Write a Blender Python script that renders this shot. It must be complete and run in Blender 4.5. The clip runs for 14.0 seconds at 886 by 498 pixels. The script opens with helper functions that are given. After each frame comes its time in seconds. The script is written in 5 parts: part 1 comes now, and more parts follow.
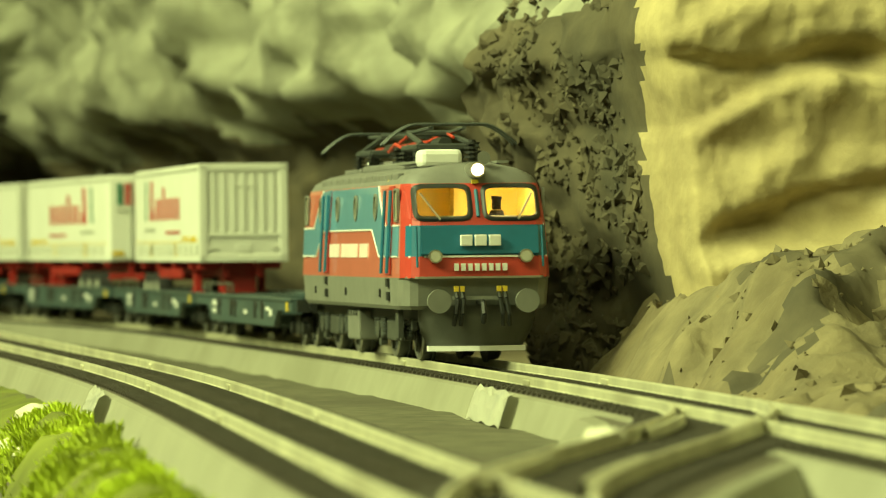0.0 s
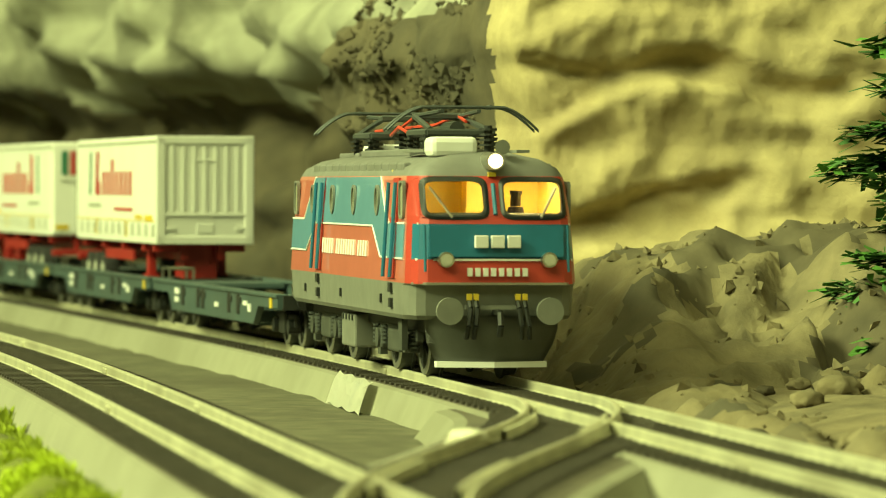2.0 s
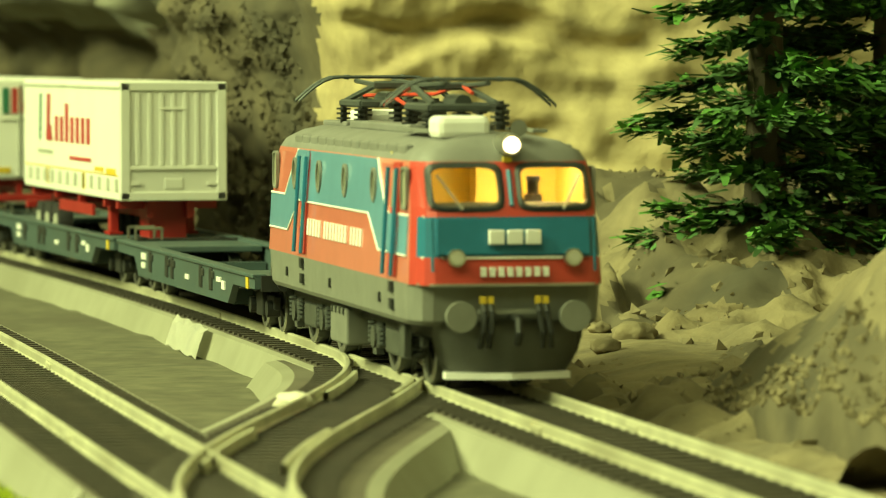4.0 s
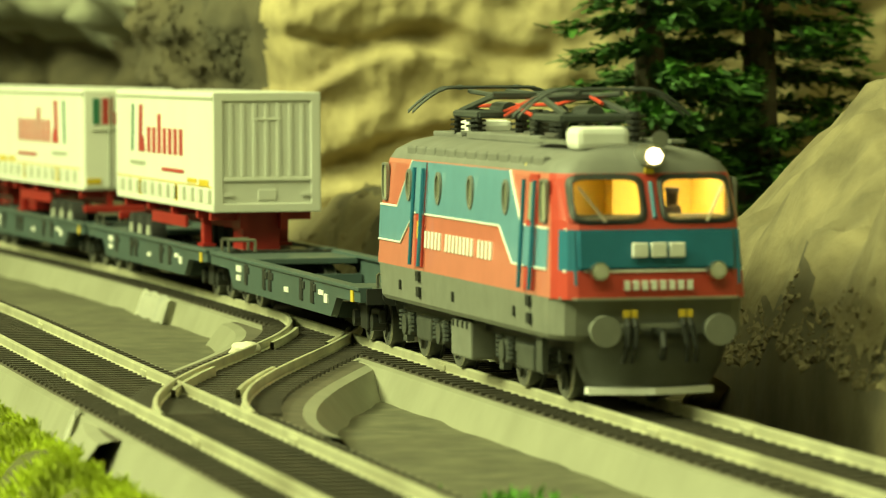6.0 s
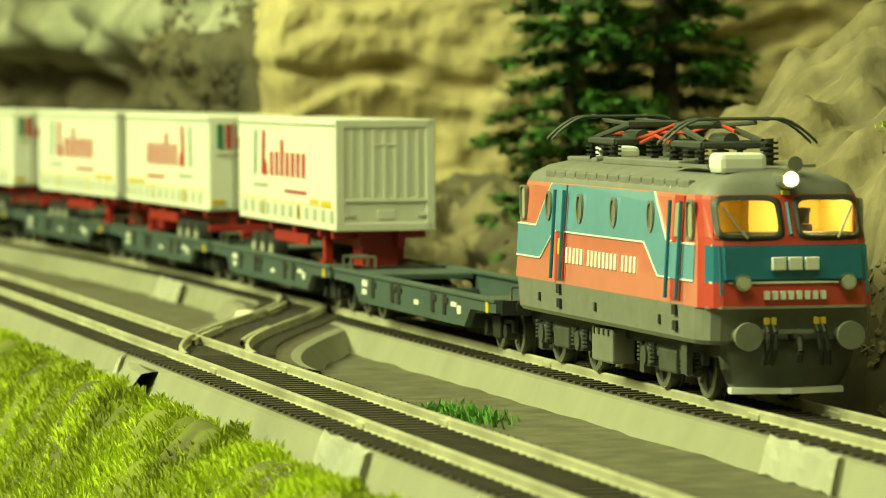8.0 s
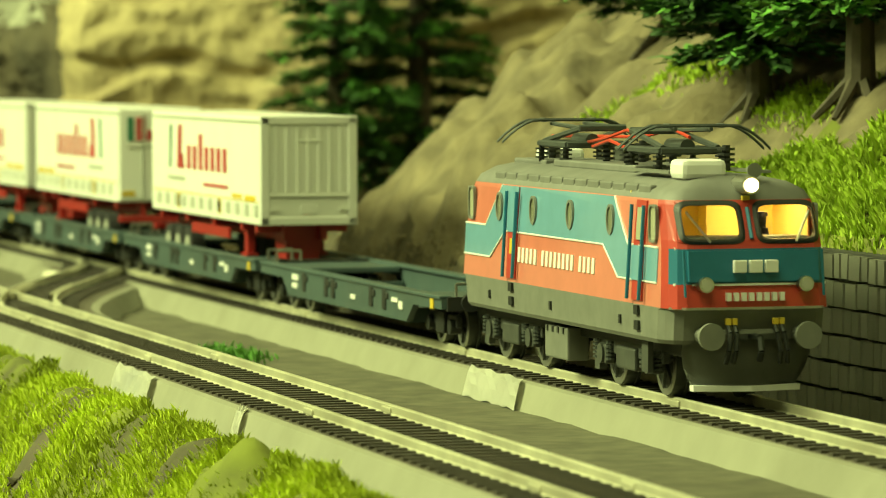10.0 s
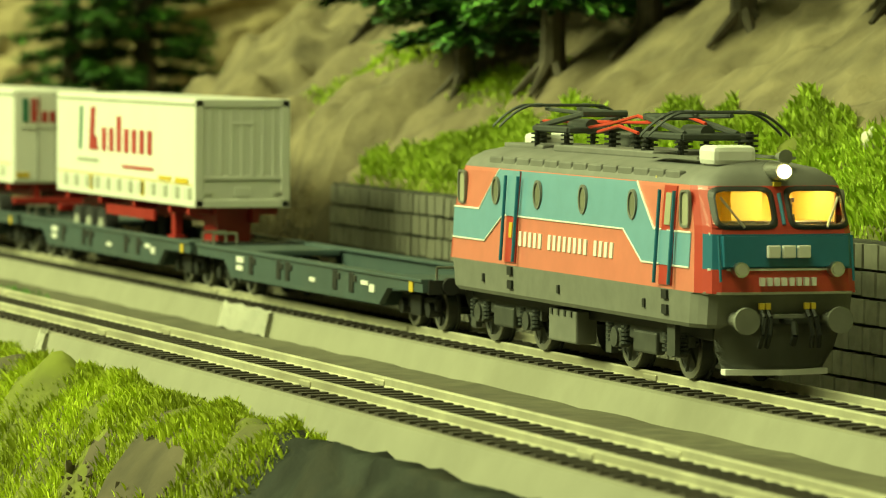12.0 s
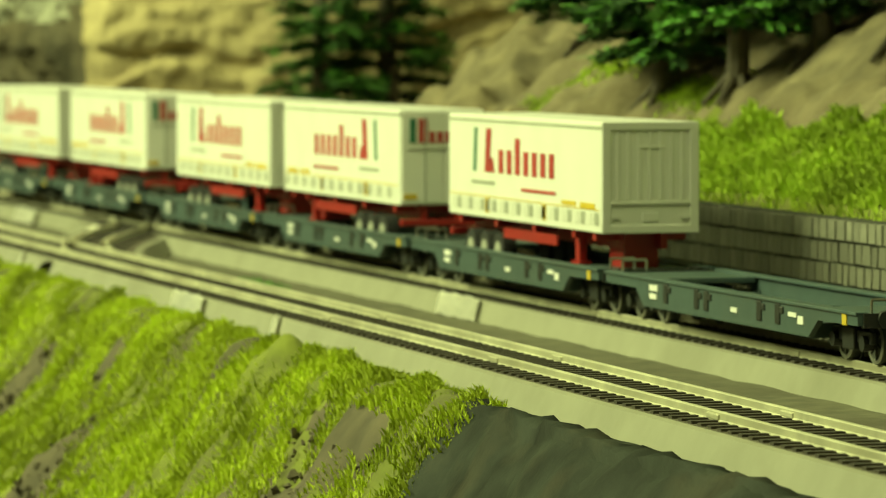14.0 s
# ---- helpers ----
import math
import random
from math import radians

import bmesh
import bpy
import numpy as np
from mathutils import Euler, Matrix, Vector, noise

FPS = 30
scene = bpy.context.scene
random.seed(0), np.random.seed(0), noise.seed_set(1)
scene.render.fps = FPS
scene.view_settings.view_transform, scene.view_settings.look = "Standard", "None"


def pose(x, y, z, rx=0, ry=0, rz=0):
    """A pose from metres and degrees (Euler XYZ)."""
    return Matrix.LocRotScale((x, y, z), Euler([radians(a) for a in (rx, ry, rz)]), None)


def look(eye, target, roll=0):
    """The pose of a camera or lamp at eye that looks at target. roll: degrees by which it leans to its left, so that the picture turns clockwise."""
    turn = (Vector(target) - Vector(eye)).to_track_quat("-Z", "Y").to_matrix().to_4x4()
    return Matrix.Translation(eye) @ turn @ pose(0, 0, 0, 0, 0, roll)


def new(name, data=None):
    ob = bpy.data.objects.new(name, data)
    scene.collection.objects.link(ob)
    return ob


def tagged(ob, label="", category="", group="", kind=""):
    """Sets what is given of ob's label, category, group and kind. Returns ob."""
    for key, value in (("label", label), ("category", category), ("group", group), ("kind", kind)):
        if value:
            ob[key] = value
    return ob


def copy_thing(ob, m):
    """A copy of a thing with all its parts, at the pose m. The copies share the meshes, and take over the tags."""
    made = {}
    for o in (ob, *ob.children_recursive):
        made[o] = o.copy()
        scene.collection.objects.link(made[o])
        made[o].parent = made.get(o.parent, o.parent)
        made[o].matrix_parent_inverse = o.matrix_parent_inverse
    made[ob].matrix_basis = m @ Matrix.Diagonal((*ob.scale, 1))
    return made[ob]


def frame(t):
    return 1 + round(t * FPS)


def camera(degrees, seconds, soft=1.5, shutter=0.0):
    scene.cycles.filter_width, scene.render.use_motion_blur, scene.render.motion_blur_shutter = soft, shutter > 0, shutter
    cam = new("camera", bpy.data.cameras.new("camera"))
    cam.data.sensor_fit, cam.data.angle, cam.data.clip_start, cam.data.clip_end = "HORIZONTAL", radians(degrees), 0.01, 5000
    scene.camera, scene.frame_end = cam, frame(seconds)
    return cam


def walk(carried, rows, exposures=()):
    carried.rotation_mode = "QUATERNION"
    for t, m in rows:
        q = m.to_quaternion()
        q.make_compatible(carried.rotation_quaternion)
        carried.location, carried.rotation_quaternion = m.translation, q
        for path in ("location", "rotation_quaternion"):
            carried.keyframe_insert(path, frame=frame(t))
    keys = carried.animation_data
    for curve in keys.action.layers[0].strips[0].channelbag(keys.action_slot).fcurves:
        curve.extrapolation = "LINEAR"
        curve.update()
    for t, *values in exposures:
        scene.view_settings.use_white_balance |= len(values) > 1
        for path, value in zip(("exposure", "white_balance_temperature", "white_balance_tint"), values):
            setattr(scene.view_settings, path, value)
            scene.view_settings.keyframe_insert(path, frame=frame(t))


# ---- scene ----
cam = camera(11.194, 14.0, soft=1.0)
PATH = [
    (0, (-0.0410, -0.1462, 0.0269), (-1.0344, -0.0323, 0.0258), -0.60),
    (0.5, (-0.0082, -0.1549, 0.0355), (-0.9998, -0.0262, 0.0252), -0.46),
    (1, (0.0030, -0.1579, 0.0362), (-0.9879, -0.0233, 0.0250), -0.24),
    (1.5, (0.0090, -0.1583, 0.0325), (-0.9811, -0.0178, 0.0248), -0.31),
    (2, (0.0241, -0.1632, 0.0387), (-0.9641, -0.0103, 0.0252), 0.30),
    (2.5, (0.0443, -0.1676, 0.0454), (-0.9418, -0.0026, 0.0243), 0.32),
    (3, (0.0551, -0.1670, 0.0530), (-0.9293, 0.0058, 0.0210), 0.10),
    (5.5, (0.2399, -0.1974, 0.0623), (-0.7387, 0.0037, 0.0184), -0.18),
    (6, (0.2874, -0.2030, 0.0613), (-0.6917, -0.0039, 0.0199), -0.31),
    (6.5, (0.3458, -0.2098, 0.0621), (-0.6343, -0.0160, 0.0211), -0.25),
    (7, (0.4263, -0.2271, 0.0609), (-0.5542, -0.0338, 0.0254), -0.24),
    (9.5, (0.7388, -0.2772, 0.0709), (-0.2334, -0.0475, 0.0252), -0.43),
    (10, (0.7929, -0.2916, 0.0716), (-0.1754, -0.0457, 0.0284), -0.19),
    (10.5, (0.8421, -0.3075, 0.0705), (-0.1214, -0.0432, 0.0263), 0.06),
    (11, (0.8899, -0.3258, 0.0706), (-0.0667, -0.0383, 0.0243), 0.26),
    (11.5, (0.9333, -0.3448, 0.0705), (-0.0170, -0.0369, 0.0240), 0.33),
    (12, (0.9768, -0.3670, 0.0713), (0.0298, -0.0490, 0.0250), 0.40),
    (12.5, (1.0419, -0.3954, 0.0728), (0.0935, -0.0815, 0.0274), 0.40),
    (13, (1.0791, -0.4070, 0.0725), (0.1267, -0.1053, 0.0287), 0.40),
    (13.5, (1.0729, -0.4119, 0.0734), (0.1185, -0.1169, 0.0279), 0.40),
    (14, (1.1335, -0.3904, 0.0790), (0.1687, -0.1317, 0.0311), -0.08),
]
walk(cam, [(t, look(e, g, r)) for t, e, g, r in PATH], exposures=[(0, 0.05), (3, 0.18), (5.5, 0.1), (7, 0.0), (11, 0.0), (12.5, -0.12), (14, -0.22)])
cam.data.dof.use_dof = True
cam.data.dof.focus_distance = 1.0
cam.data.dof.aperture_fstop = 50.0

# ---- world and lamps: a closed room with ceiling panels ----
world = bpy.data.worlds.new("room_air")
world.use_nodes = True
world.node_tree.nodes["Background"].inputs[0].default_value = (0.88, 1.0, 0.46, 1)
world.node_tree.nodes["Background"].inputs[1].default_value = 0.5
scene.world = world


def lamp(name, x, y, z, tx, ty, tz, power, sx, sy):
    data = bpy.data.lights.new(name, "AREA")
    data.shape, data.size, data.size_y, data.energy = "RECTANGLE", sx, sy, power
    data.color = (0.88, 1.0, 0.43)
    ob = new(name, data)
    ob.matrix_world = look((x, y, z), (tx, ty, tz))
    return ob


lamp("ceiling_lamp_window_side", -0.75, -1.55, 1.2, -0.6, 0.0, 0.0, 84, 1.5, 0.5)
lamp("ceiling_lamp_middle", 0.6, -0.6, 1.44, -0.4, 0.0, 0.0, 19, 1.2, 0.5)


# ---- materials ----
def mat(name, color, rough=0.6, metal=0.0, var=0.12, scale=60.0, bump=0.0, stain=None, stain_scale=12.0, stain_amt=0.5, island=0.0, emit=0.0, coat=0.0):
    m = bpy.data.materials.new(name)
    m.use_nodes = True
    nt = m.node_tree
    b = nt.nodes["Principled BSDF"]
    b.inputs["Roughness"].default_value = rough
    b.inputs["Metallic"].default_value = metal
    b.inputs["Coat Weight"].default_value = coat
    co = nt.nodes.new("ShaderNodeTexCoord")
    n1 = nt.nodes.new("ShaderNodeTexNoise")
    n1.inputs["Scale"].default_value = scale
    n1.inputs["Detail"].default_value = 6
    nt.links.new(co.outputs["Object"], n1.inputs["Vector"])
    r1 = nt.nodes.new("ShaderNodeMapRange")
    r1.inputs[1].default_value, r1.inputs[2].default_value = 0.3, 0.7
    r1.inputs[3].default_value, r1.inputs[4].default_value = 1 - var, 1 + var
    nt.links.new(n1.outputs["Fac"], r1.inputs[0])
    mul = nt.nodes.new("ShaderNodeVectorMath")
    mul.operation = "SCALE"
    mul.inputs[0].default_value = color
    nt.links.new(r1.outputs[0], mul.inputs["Scale"])
    last = mul.outputs[0]
    if stain:
        n2 = nt.nodes.new("ShaderNodeTexNoise")
        n2.inputs["Scale"].default_value = stain_scale
        n2.inputs["Detail"].default_value = 8
        n2.inputs["Roughness"].default_value = 0.62
        nt.links.new(co.outputs["Object"], n2.inputs["Vector"])
        r2 = nt.nodes.new("ShaderNodeMapRange")
        r2.inputs[1].default_value, r2.inputs[2].default_value = 0.5, 0.68
        r2.inputs[3].default_value, r2.inputs[4].default_value = 0, stain_amt
        nt.links.new(n2.outputs["Fac"], r2.inputs[0])
        mx = nt.nodes.new("ShaderNodeMix")
        mx.data_type = "RGBA"
        nt.links.new(r2.outputs[0], mx.inputs[0])
        nt.links.new(last, mx.inputs[6])
        mx.inputs[7].default_value = (*stain, 1)
        last = mx.outputs[2]
    if island:
        g = nt.nodes.new("ShaderNodeNewGeometry")
        oi = nt.nodes.new("ShaderNodeObjectInfo")
        ad = nt.nodes.new("ShaderNodeMath")
        ad.operation = "ADD"
        nt.links.new(g.outputs["Random Per Island"], ad.inputs[0])
        nt.links.new(oi.outputs["Random"], ad.inputs[1])
        r3 = nt.nodes.new("ShaderNodeMapRange")
        r3.inputs[1].default_value, r3.inputs[2].default_value = 0, 2
        r3.inputs[3].default_value, r3.inputs[4].default_value = 1 - island, 1 + island
        nt.links.new(ad.outputs[0], r3.inputs[0])
        m2 = nt.nodes.new("ShaderNodeVectorMath")
        m2.operation = "SCALE"
        nt.links.new(last, m2.inputs[0])
        nt.links.new(r3.outputs[0], m2.inputs["Scale"])
        last = m2.outputs[0]
    nt.links.new(last, b.inputs["Base Color"])
    if bump:
        bp = nt.nodes.new("ShaderNodeBump")
        bp.inputs["Strength"].default_value = 0.6
        bp.inputs["Distance"].default_value = bump
        nt.links.new(n1.outputs["Fac"], bp.inputs["Height"])
        nt.links.new(bp.outputs[0], b.inputs["Normal"])
    if emit:
        b.inputs["Emission Color"].default_value = (*color, 1)
        b.inputs["Emission Strength"].default_value = emit
    return m


def glass_mat(name, color, rough=0.05):
    m = bpy.data.materials.new(name)
    m.use_nodes = True
    b = m.node_tree.nodes["Principled BSDF"]
    b.inputs["Base Color"].default_value = (*color, 1)
    b.inputs["Roughness"].default_value = rough
    b.inputs["Transmission Weight"].default_value = 1.0
    b.inputs["IOR"].default_value = 1.15
    return m


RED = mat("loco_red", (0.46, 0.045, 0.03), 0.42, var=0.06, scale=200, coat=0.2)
# Paler copies of the red and blue; the side light is in the colour.
SIDELIT_RED = mat("loco_red_sidelit", (0.74, 0.21, 0.15), 0.34, var=0.05, scale=200, coat=0.9)
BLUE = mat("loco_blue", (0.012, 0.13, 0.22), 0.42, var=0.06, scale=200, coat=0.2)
SIDELIT_BLUE = mat("loco_blue_sidelit", (0.17, 0.38, 0.52), 0.34, var=0.05, scale=200, coat=0.9)
GREY = mat("loco_grey", (0.17, 0.175, 0.15), 0.55, var=0.1, scale=250)
ROOF = mat("roof_grey", (0.17, 0.17, 0.155), 0.6, var=0.15, scale=180, stain=(0.1, 0.1, 0.085), stain_scale=90)
DARK = mat("dark_plastic", (0.018, 0.02, 0.018), 0.5, var=0.2, scale=200)
BOGIE = mat("bogie_grey", (0.06, 0.065, 0.055), 0.55, var=0.25, scale=250)
WHITE = mat("white_paint", (0.75, 0.75, 0.72), 0.45, var=0.04, scale=150)
STEEL = mat("bright_steel", (0.55, 0.55, 0.5), 0.3, metal=1.0, var=0.1, scale=300)
RIM = mat("wheel_rim", (0.42, 0.42, 0.38), 0.35, metal=0.8, var=0.1, scale=300)
RODS = mat("pantograph_grey", (0.075, 0.085, 0.08), 0.45, metal=0.3, var=0.15, scale=300)
REDWIRE = mat("red_busbar", (0.55, 0.05, 0.025), 0.4, var=0.05)
GLASS = glass_mat("cab_glass", (0.95, 0.95, 0.9))
PORT_GLASS = mat("dark_glass", (0.2, 0.21, 0.15), 0.12, var=0.1, scale=200, coat=0.6)
SIDE_PANE = mat("pale_pane", (0.42, 0.42, 0.3), 0.2, var=0.1, scale=200, coat=0.5)
CAB = mat("cab_yellow", (0.85, 0.7, 0.25), 0.7, var=0.06, scale=150)
CABLAMP = mat("cab_lamp", (1.0, 0.8, 0.3), 0.4, emit=40.0)
HEADLAMP = mat("lit_headlamp", (1.0, 0.8, 0.42), 0.3, emit=9.0)
LENS = mat("lamp_lens", (0.5, 0.5, 0.42), 0.1, var=0.1, coat=0.8)
YELLOW = mat("yellow_paint", (0.6, 0.42, 0.03), 0.5, var=0.05)
FIGURE = mat("figure_paint", (0.03, 0.035, 0.06), 0.6, var=0.3, scale=300)
WAGON = mat("wagon_grey_blue", (0.055, 0.088, 0.088), 0.5, var=0.12, scale=150, stain=(0.06, 0.08, 0.075), stain_scale=40, coat=0.1)
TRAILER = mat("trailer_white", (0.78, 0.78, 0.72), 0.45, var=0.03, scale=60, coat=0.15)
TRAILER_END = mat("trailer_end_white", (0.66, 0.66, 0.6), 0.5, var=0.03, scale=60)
CHASSIS = mat("trailer_red", (0.3, 0.015, 0.012), 0.45, var=0.1, scale=150)
TYRE = mat("rubber", (0.02, 0.02, 0.02), 0.8, var=0.2, scale=200)
GREEN = mat("logo_green", (0.03, 0.16, 0.09), 0.5)
LOGO_RED = mat("logo_red", (0.42, 0.045, 0.04), 0.5)
LOGO_GREY = mat("print_grey", (0.35, 0.36, 0.3), 0.5)
RAIL = mat("rail_metal", (0.55, 0.53, 0.38), 0.42, metal=0.35, var=0.2, scale=120, stain=(0.16, 0.13, 0.07), stain_scale=30)
SLEEPER = mat("sleeper_brown", (0.05, 0.042, 0.03), 0.7, var=0.25, scale=200, island=0.3)
BED_TOP = mat("bed_dark_brown", (0.085, 0.072, 0.048), 0.85, var=0.25, scale=160, bump=0.0004, stain=(0.13, 0.12, 0.085), stain_scale=22)
BED = mat("bed_grey_paint", (0.25, 0.245, 0.18), 0.7, var=0.07, scale=90, bump=0.0003, stain=(0.18, 0.175, 0.12), stain_scale=14, stain_amt=0.7)
PAPER = mat("paper_patch", (0.62, 0.61, 0.52), 0.7, var=0.06, scale=70, bump=0.0004, stain=(0.42, 0.43, 0.42), stain_scale=55, stain_amt=0.5)
GROUND = mat("ground_olive", (0.10, 0.094, 0.058), 0.9, var=0.3, scale=140, bump=0.001, stain=(0.07, 0.062, 0.038), stain_scale=16, stain_amt=0.8)
SOIL = mat("sandy_soil", (0.165, 0.135, 0.075), 0.9, var=0.35, scale=90, bump=0.004, stain=(0.13, 0.1, 0.05), stain_scale=16, stain_amt=0.6)
ROCK = mat("ochre_rock", (0.40, 0.325, 0.165), 0.85, var=0.18, scale=110, bump=0.002, stain=(0.26, 0.20, 0.10), stain_scale=20, stain_amt=0.6)
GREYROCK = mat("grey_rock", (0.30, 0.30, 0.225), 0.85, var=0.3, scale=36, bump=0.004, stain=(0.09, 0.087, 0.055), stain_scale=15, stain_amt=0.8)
# Dark earth colour, also used as painted shade in the cutting and crevice.
DARKROCK_AND_SHADE = mat("dark_rock_and_shade", (0.085, 0.07, 0.04), 0.9, var=0.4, scale=60, bump=0.002, stain=(0.05, 0.045, 0.028), stain_scale=16, stain_amt=0.8)
PLASTER = mat("plaster_lump", (0.62, 0.6, 0.47), 0.85, var=0.12, scale=200, bump=0.001, stain=(0.35, 0.3, 0.18), stain_scale=90)
STONE = mat("wall_stone", (0.165, 0.163, 0.125), 0.8, var=0.2, scale=220, bump=0.0006, island=0.35)
MORTAR = mat("wall_mortar", (0.035, 0.035, 0.026), 0.9, var=0.3, scale=200)
GRASS = mat("static_grass", (0.34, 0.42, 0.012), 0.75, var=0.5, scale=30, island=0.45)
TURF = mat("grass_mat", (0.13, 0.15, 0.014), 0.9, var=0.4, scale=60, bump=0.002, stain=(0.06, 0.05, 0.025), stain_scale=22, stain_amt=0.95)
HILLGRASS = mat("hill_grass", (0.31, 0.43, 0.025), 0.8, var=0.35, scale=25, island=0.45)
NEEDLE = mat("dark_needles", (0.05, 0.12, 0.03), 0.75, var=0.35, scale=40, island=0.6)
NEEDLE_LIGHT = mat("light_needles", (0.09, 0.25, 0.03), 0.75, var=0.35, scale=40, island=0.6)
BARK = mat("bark", (0.085, 0.07, 0.045), 0.85, var=0.3, scale=150, bump=0.0006)
PAINTWALL = mat("room_wall_paint", (0.5, 0.48, 0.4), 0.8, var=0.04, scale=3)
CEIL = mat("ceiling_paint", (0.75, 0.74, 0.68), 0.8, var=0.03, scale=3)
FLOORWOOD = mat("room_floor", (0.2, 0.15, 0.1), 0.5, var=0.1, scale=6)
BLACKBLOCK = mat("dark_stone_block", (0.022, 0.026, 0.021), 0.75, var=0.5, scale=70, bump=0.003, stain=(0.07, 0.06, 0.04), stain_scale=25)
BLACKBLOCK.node_tree.nodes["Principled BSDF"].inputs["Specular IOR Level"].default_value = 0.12
WOODTABLE = mat("table_wood", (0.2, 0.14, 0.08), 0.6, var=0.15, scale=10)


# ---- geometry helpers ----
def part(name, bm, material, parent=None, label="", smooth=False):
    me = bpy.data.meshes.new(name)
    if smooth:
        for f in bm.faces:
            f.smooth = True
    bm.to_mesh(me)
    bm.free()
    for m in material if isinstance(material, (list, tuple)) else [material]:
        me.materials.append(m)
    ob = new(name, me)
    if parent:
        ob.parent = parent
    return tagged(ob, label)


def thing(name, label, category, group="", kind=""):
    return tagged(new(name), label, category, group, kind)


def box(bm, x0, x1, y0, y1, z0, z1, bevel=0.0, mi=0):
    vs = [bm.verts.new((x, y, z)) for z in (z0, z1) for x, y in ((x0, y0), (x1, y0), (x1, y1), (x0, y1))]
    fs = [bm.faces.new([vs[i] for i in q]) for q in ((3, 2, 1, 0), (4, 5, 6, 7), (0, 1, 5, 4), (1, 2, 6, 5), (2, 3, 7, 6), (3, 0, 4, 7))]
    for f in fs:
        f.material_index = mi
    if bevel:
        es = {e for f in fs for e in f.edges}
        bmesh.ops.bevel(bm, geom=list(es), offset=bevel, segments=2, affect="EDGES", profile=0.5)
    return bm


def B(*a, **k):
    return box(bmesh.new(), *a, **k)


def rod(bm, a, b, r, seg=8, r2=None):
    a, b = Vector(a), Vector(b)
    d = b - a
    m = Matrix.Translation((a + b) / 2) @ d.to_track_quat("Z", "Y").to_matrix().to_4x4()
    bmesh.ops.create_cone(bm, cap_ends=True, segments=seg, radius1=r, radius2=r if r2 is None else r2, depth=d.length, matrix=m)
    return bm


def R(*a, **k):
    return rod(bmesh.new(), *a, **k)


def rods(pts, r, seg=6):
    bm = bmesh.new()
    for a, b in zip(pts, pts[1:]):
        rod(bm, a, b, r, seg)
    return bm


def plate(pts, normal, thick):
    """A flat plate from a ring of points, thickened along normal."""
    bm = bmesh.new()
    n = Vector(normal) * thick
    lo_ = [bm.verts.new(Vector(p)) for p in pts]
    hi = [bm.verts.new(Vector(p) + n) for p in pts]
    bm.faces.new(lo_[::-1])
    bm.faces.new(hi)
    k = len(pts)
    for i in range(k):
        bm.faces.new((lo_[i], lo_[(i + 1) % k], hi[(i + 1) % k], hi[i]))
    bmesh.ops.recalc_face_normals(bm, faces=bm.faces)
    return bm


def track_y(x):
    xs = (-2.6, -2.2, -1.9, -1.7, -1.4, -1.1, -0.9, -0.6, -0.3, 0, 2)
    ys = (-0.215, -0.143, -0.0955, -0.0595, -0.0374, -0.0165, -0.010, -0.007, -0.003, 0, 0)
    return float(sum(np.interp(x + d, xs, ys) for d in np.linspace(-0.12, 0.12, 13)) / 13)


def near_y(x):
    return track_y(x) - 0.079


def fbm(x, y, z, octaves=4):
    return sum(noise.noise(Vector((x, y, z)) * 2 ** k + Vector((k * 7.3, 0, 0))) / 2 ** k for k in range(octaves))


def smooth01(a, b, v):
    q = min(1.0, max(0.0, (v - a) / (b - a)))
    return q * q * (3 - 2 * q)


class Table:
    """A height field worked out on a coarse lattice and read by interpolation."""

    def __init__(self, fn, x0, x1, y0, y1, nx, ny):
        self.a = (x0, y0, nx / (x1 - x0), ny / (y1 - y0), nx, ny)
        self.v = [[fn(x0 + (x1 - x0) * i / nx, y0 + (y1 - y0) * j / ny) for j in range(ny + 1)] for i in range(nx + 1)]

    def __call__(self, x, y):
        x0, y0, sx, sy, nx, ny = self.a
        p, q = min(max((x - x0) * sx, 0), nx - 1e-6), min(max((y - y0) * sy, 0), ny - 1e-6)
        i, j = int(p), int(q)
        p, q = p - i, q - j
        v = self.v
        return (v[i][j] * (1 - q) + v[i][j + 1] * q) * (1 - p) + (v[i + 1][j] * (1 - q) + v[i + 1][j + 1] * q) * p


def grid(name, nu, nv, fn, material, mi=None, smooth=True):
    verts = [fn(i / nu, j / nv) for i in range(nu + 1) for j in range(nv + 1)]
    faces = [(i * (nv + 1) + j, (i + 1) * (nv + 1) + j, (i + 1) * (nv + 1) + j + 1, i * (nv + 1) + j + 1) for i in range(nu) for j in range(nv)]
    me = bpy.data.meshes.new(name)
    me.from_pydata(verts, [], faces)
    for m in material if isinstance(material, (list, tuple)) else [material]:
        me.materials.append(m)
    me.polygons.foreach_set("use_smooth", [smooth] * len(faces))
    if mi:
        me.polygons.foreach_set("material_index", [mi(me.vertices[f[0]].co) for f in faces])
    me.update()
    return new(name, me)


# ---- the room around the layout ----
for nm, a in (("wall_north", (-3.2, 3.0, 2.4, 2.5, -0.9, 1.55)), ("wall_south", (-3.2, 3.0, -2.6, -2.5, -0.9, 1.55)),
              ("wall_west", (-3.3, -3.2, -2.6, 2.5, -0.9, 1.55)), ("wall_east", (3.0, 3.1, -2.6, 2.5, -0.9, 1.55))):
    tagged(part(nm, B(*a), PAINTWALL), "plain painted wall of the hobby room", "wall", kind="structure")
tagged(part("ceiling", B(-3.3, 3.1, -2.6, 2.5, 1.55, 1.65), CEIL), "plain white ceiling of the hobby room", "ceiling", kind="structure")
tagged(part("floor", B(-3.3, 3.1, -2.6, 2.5, -1.0, -0.9), FLOORWOOD), "brown wooden floor of the hobby room", "floor", kind="structure")
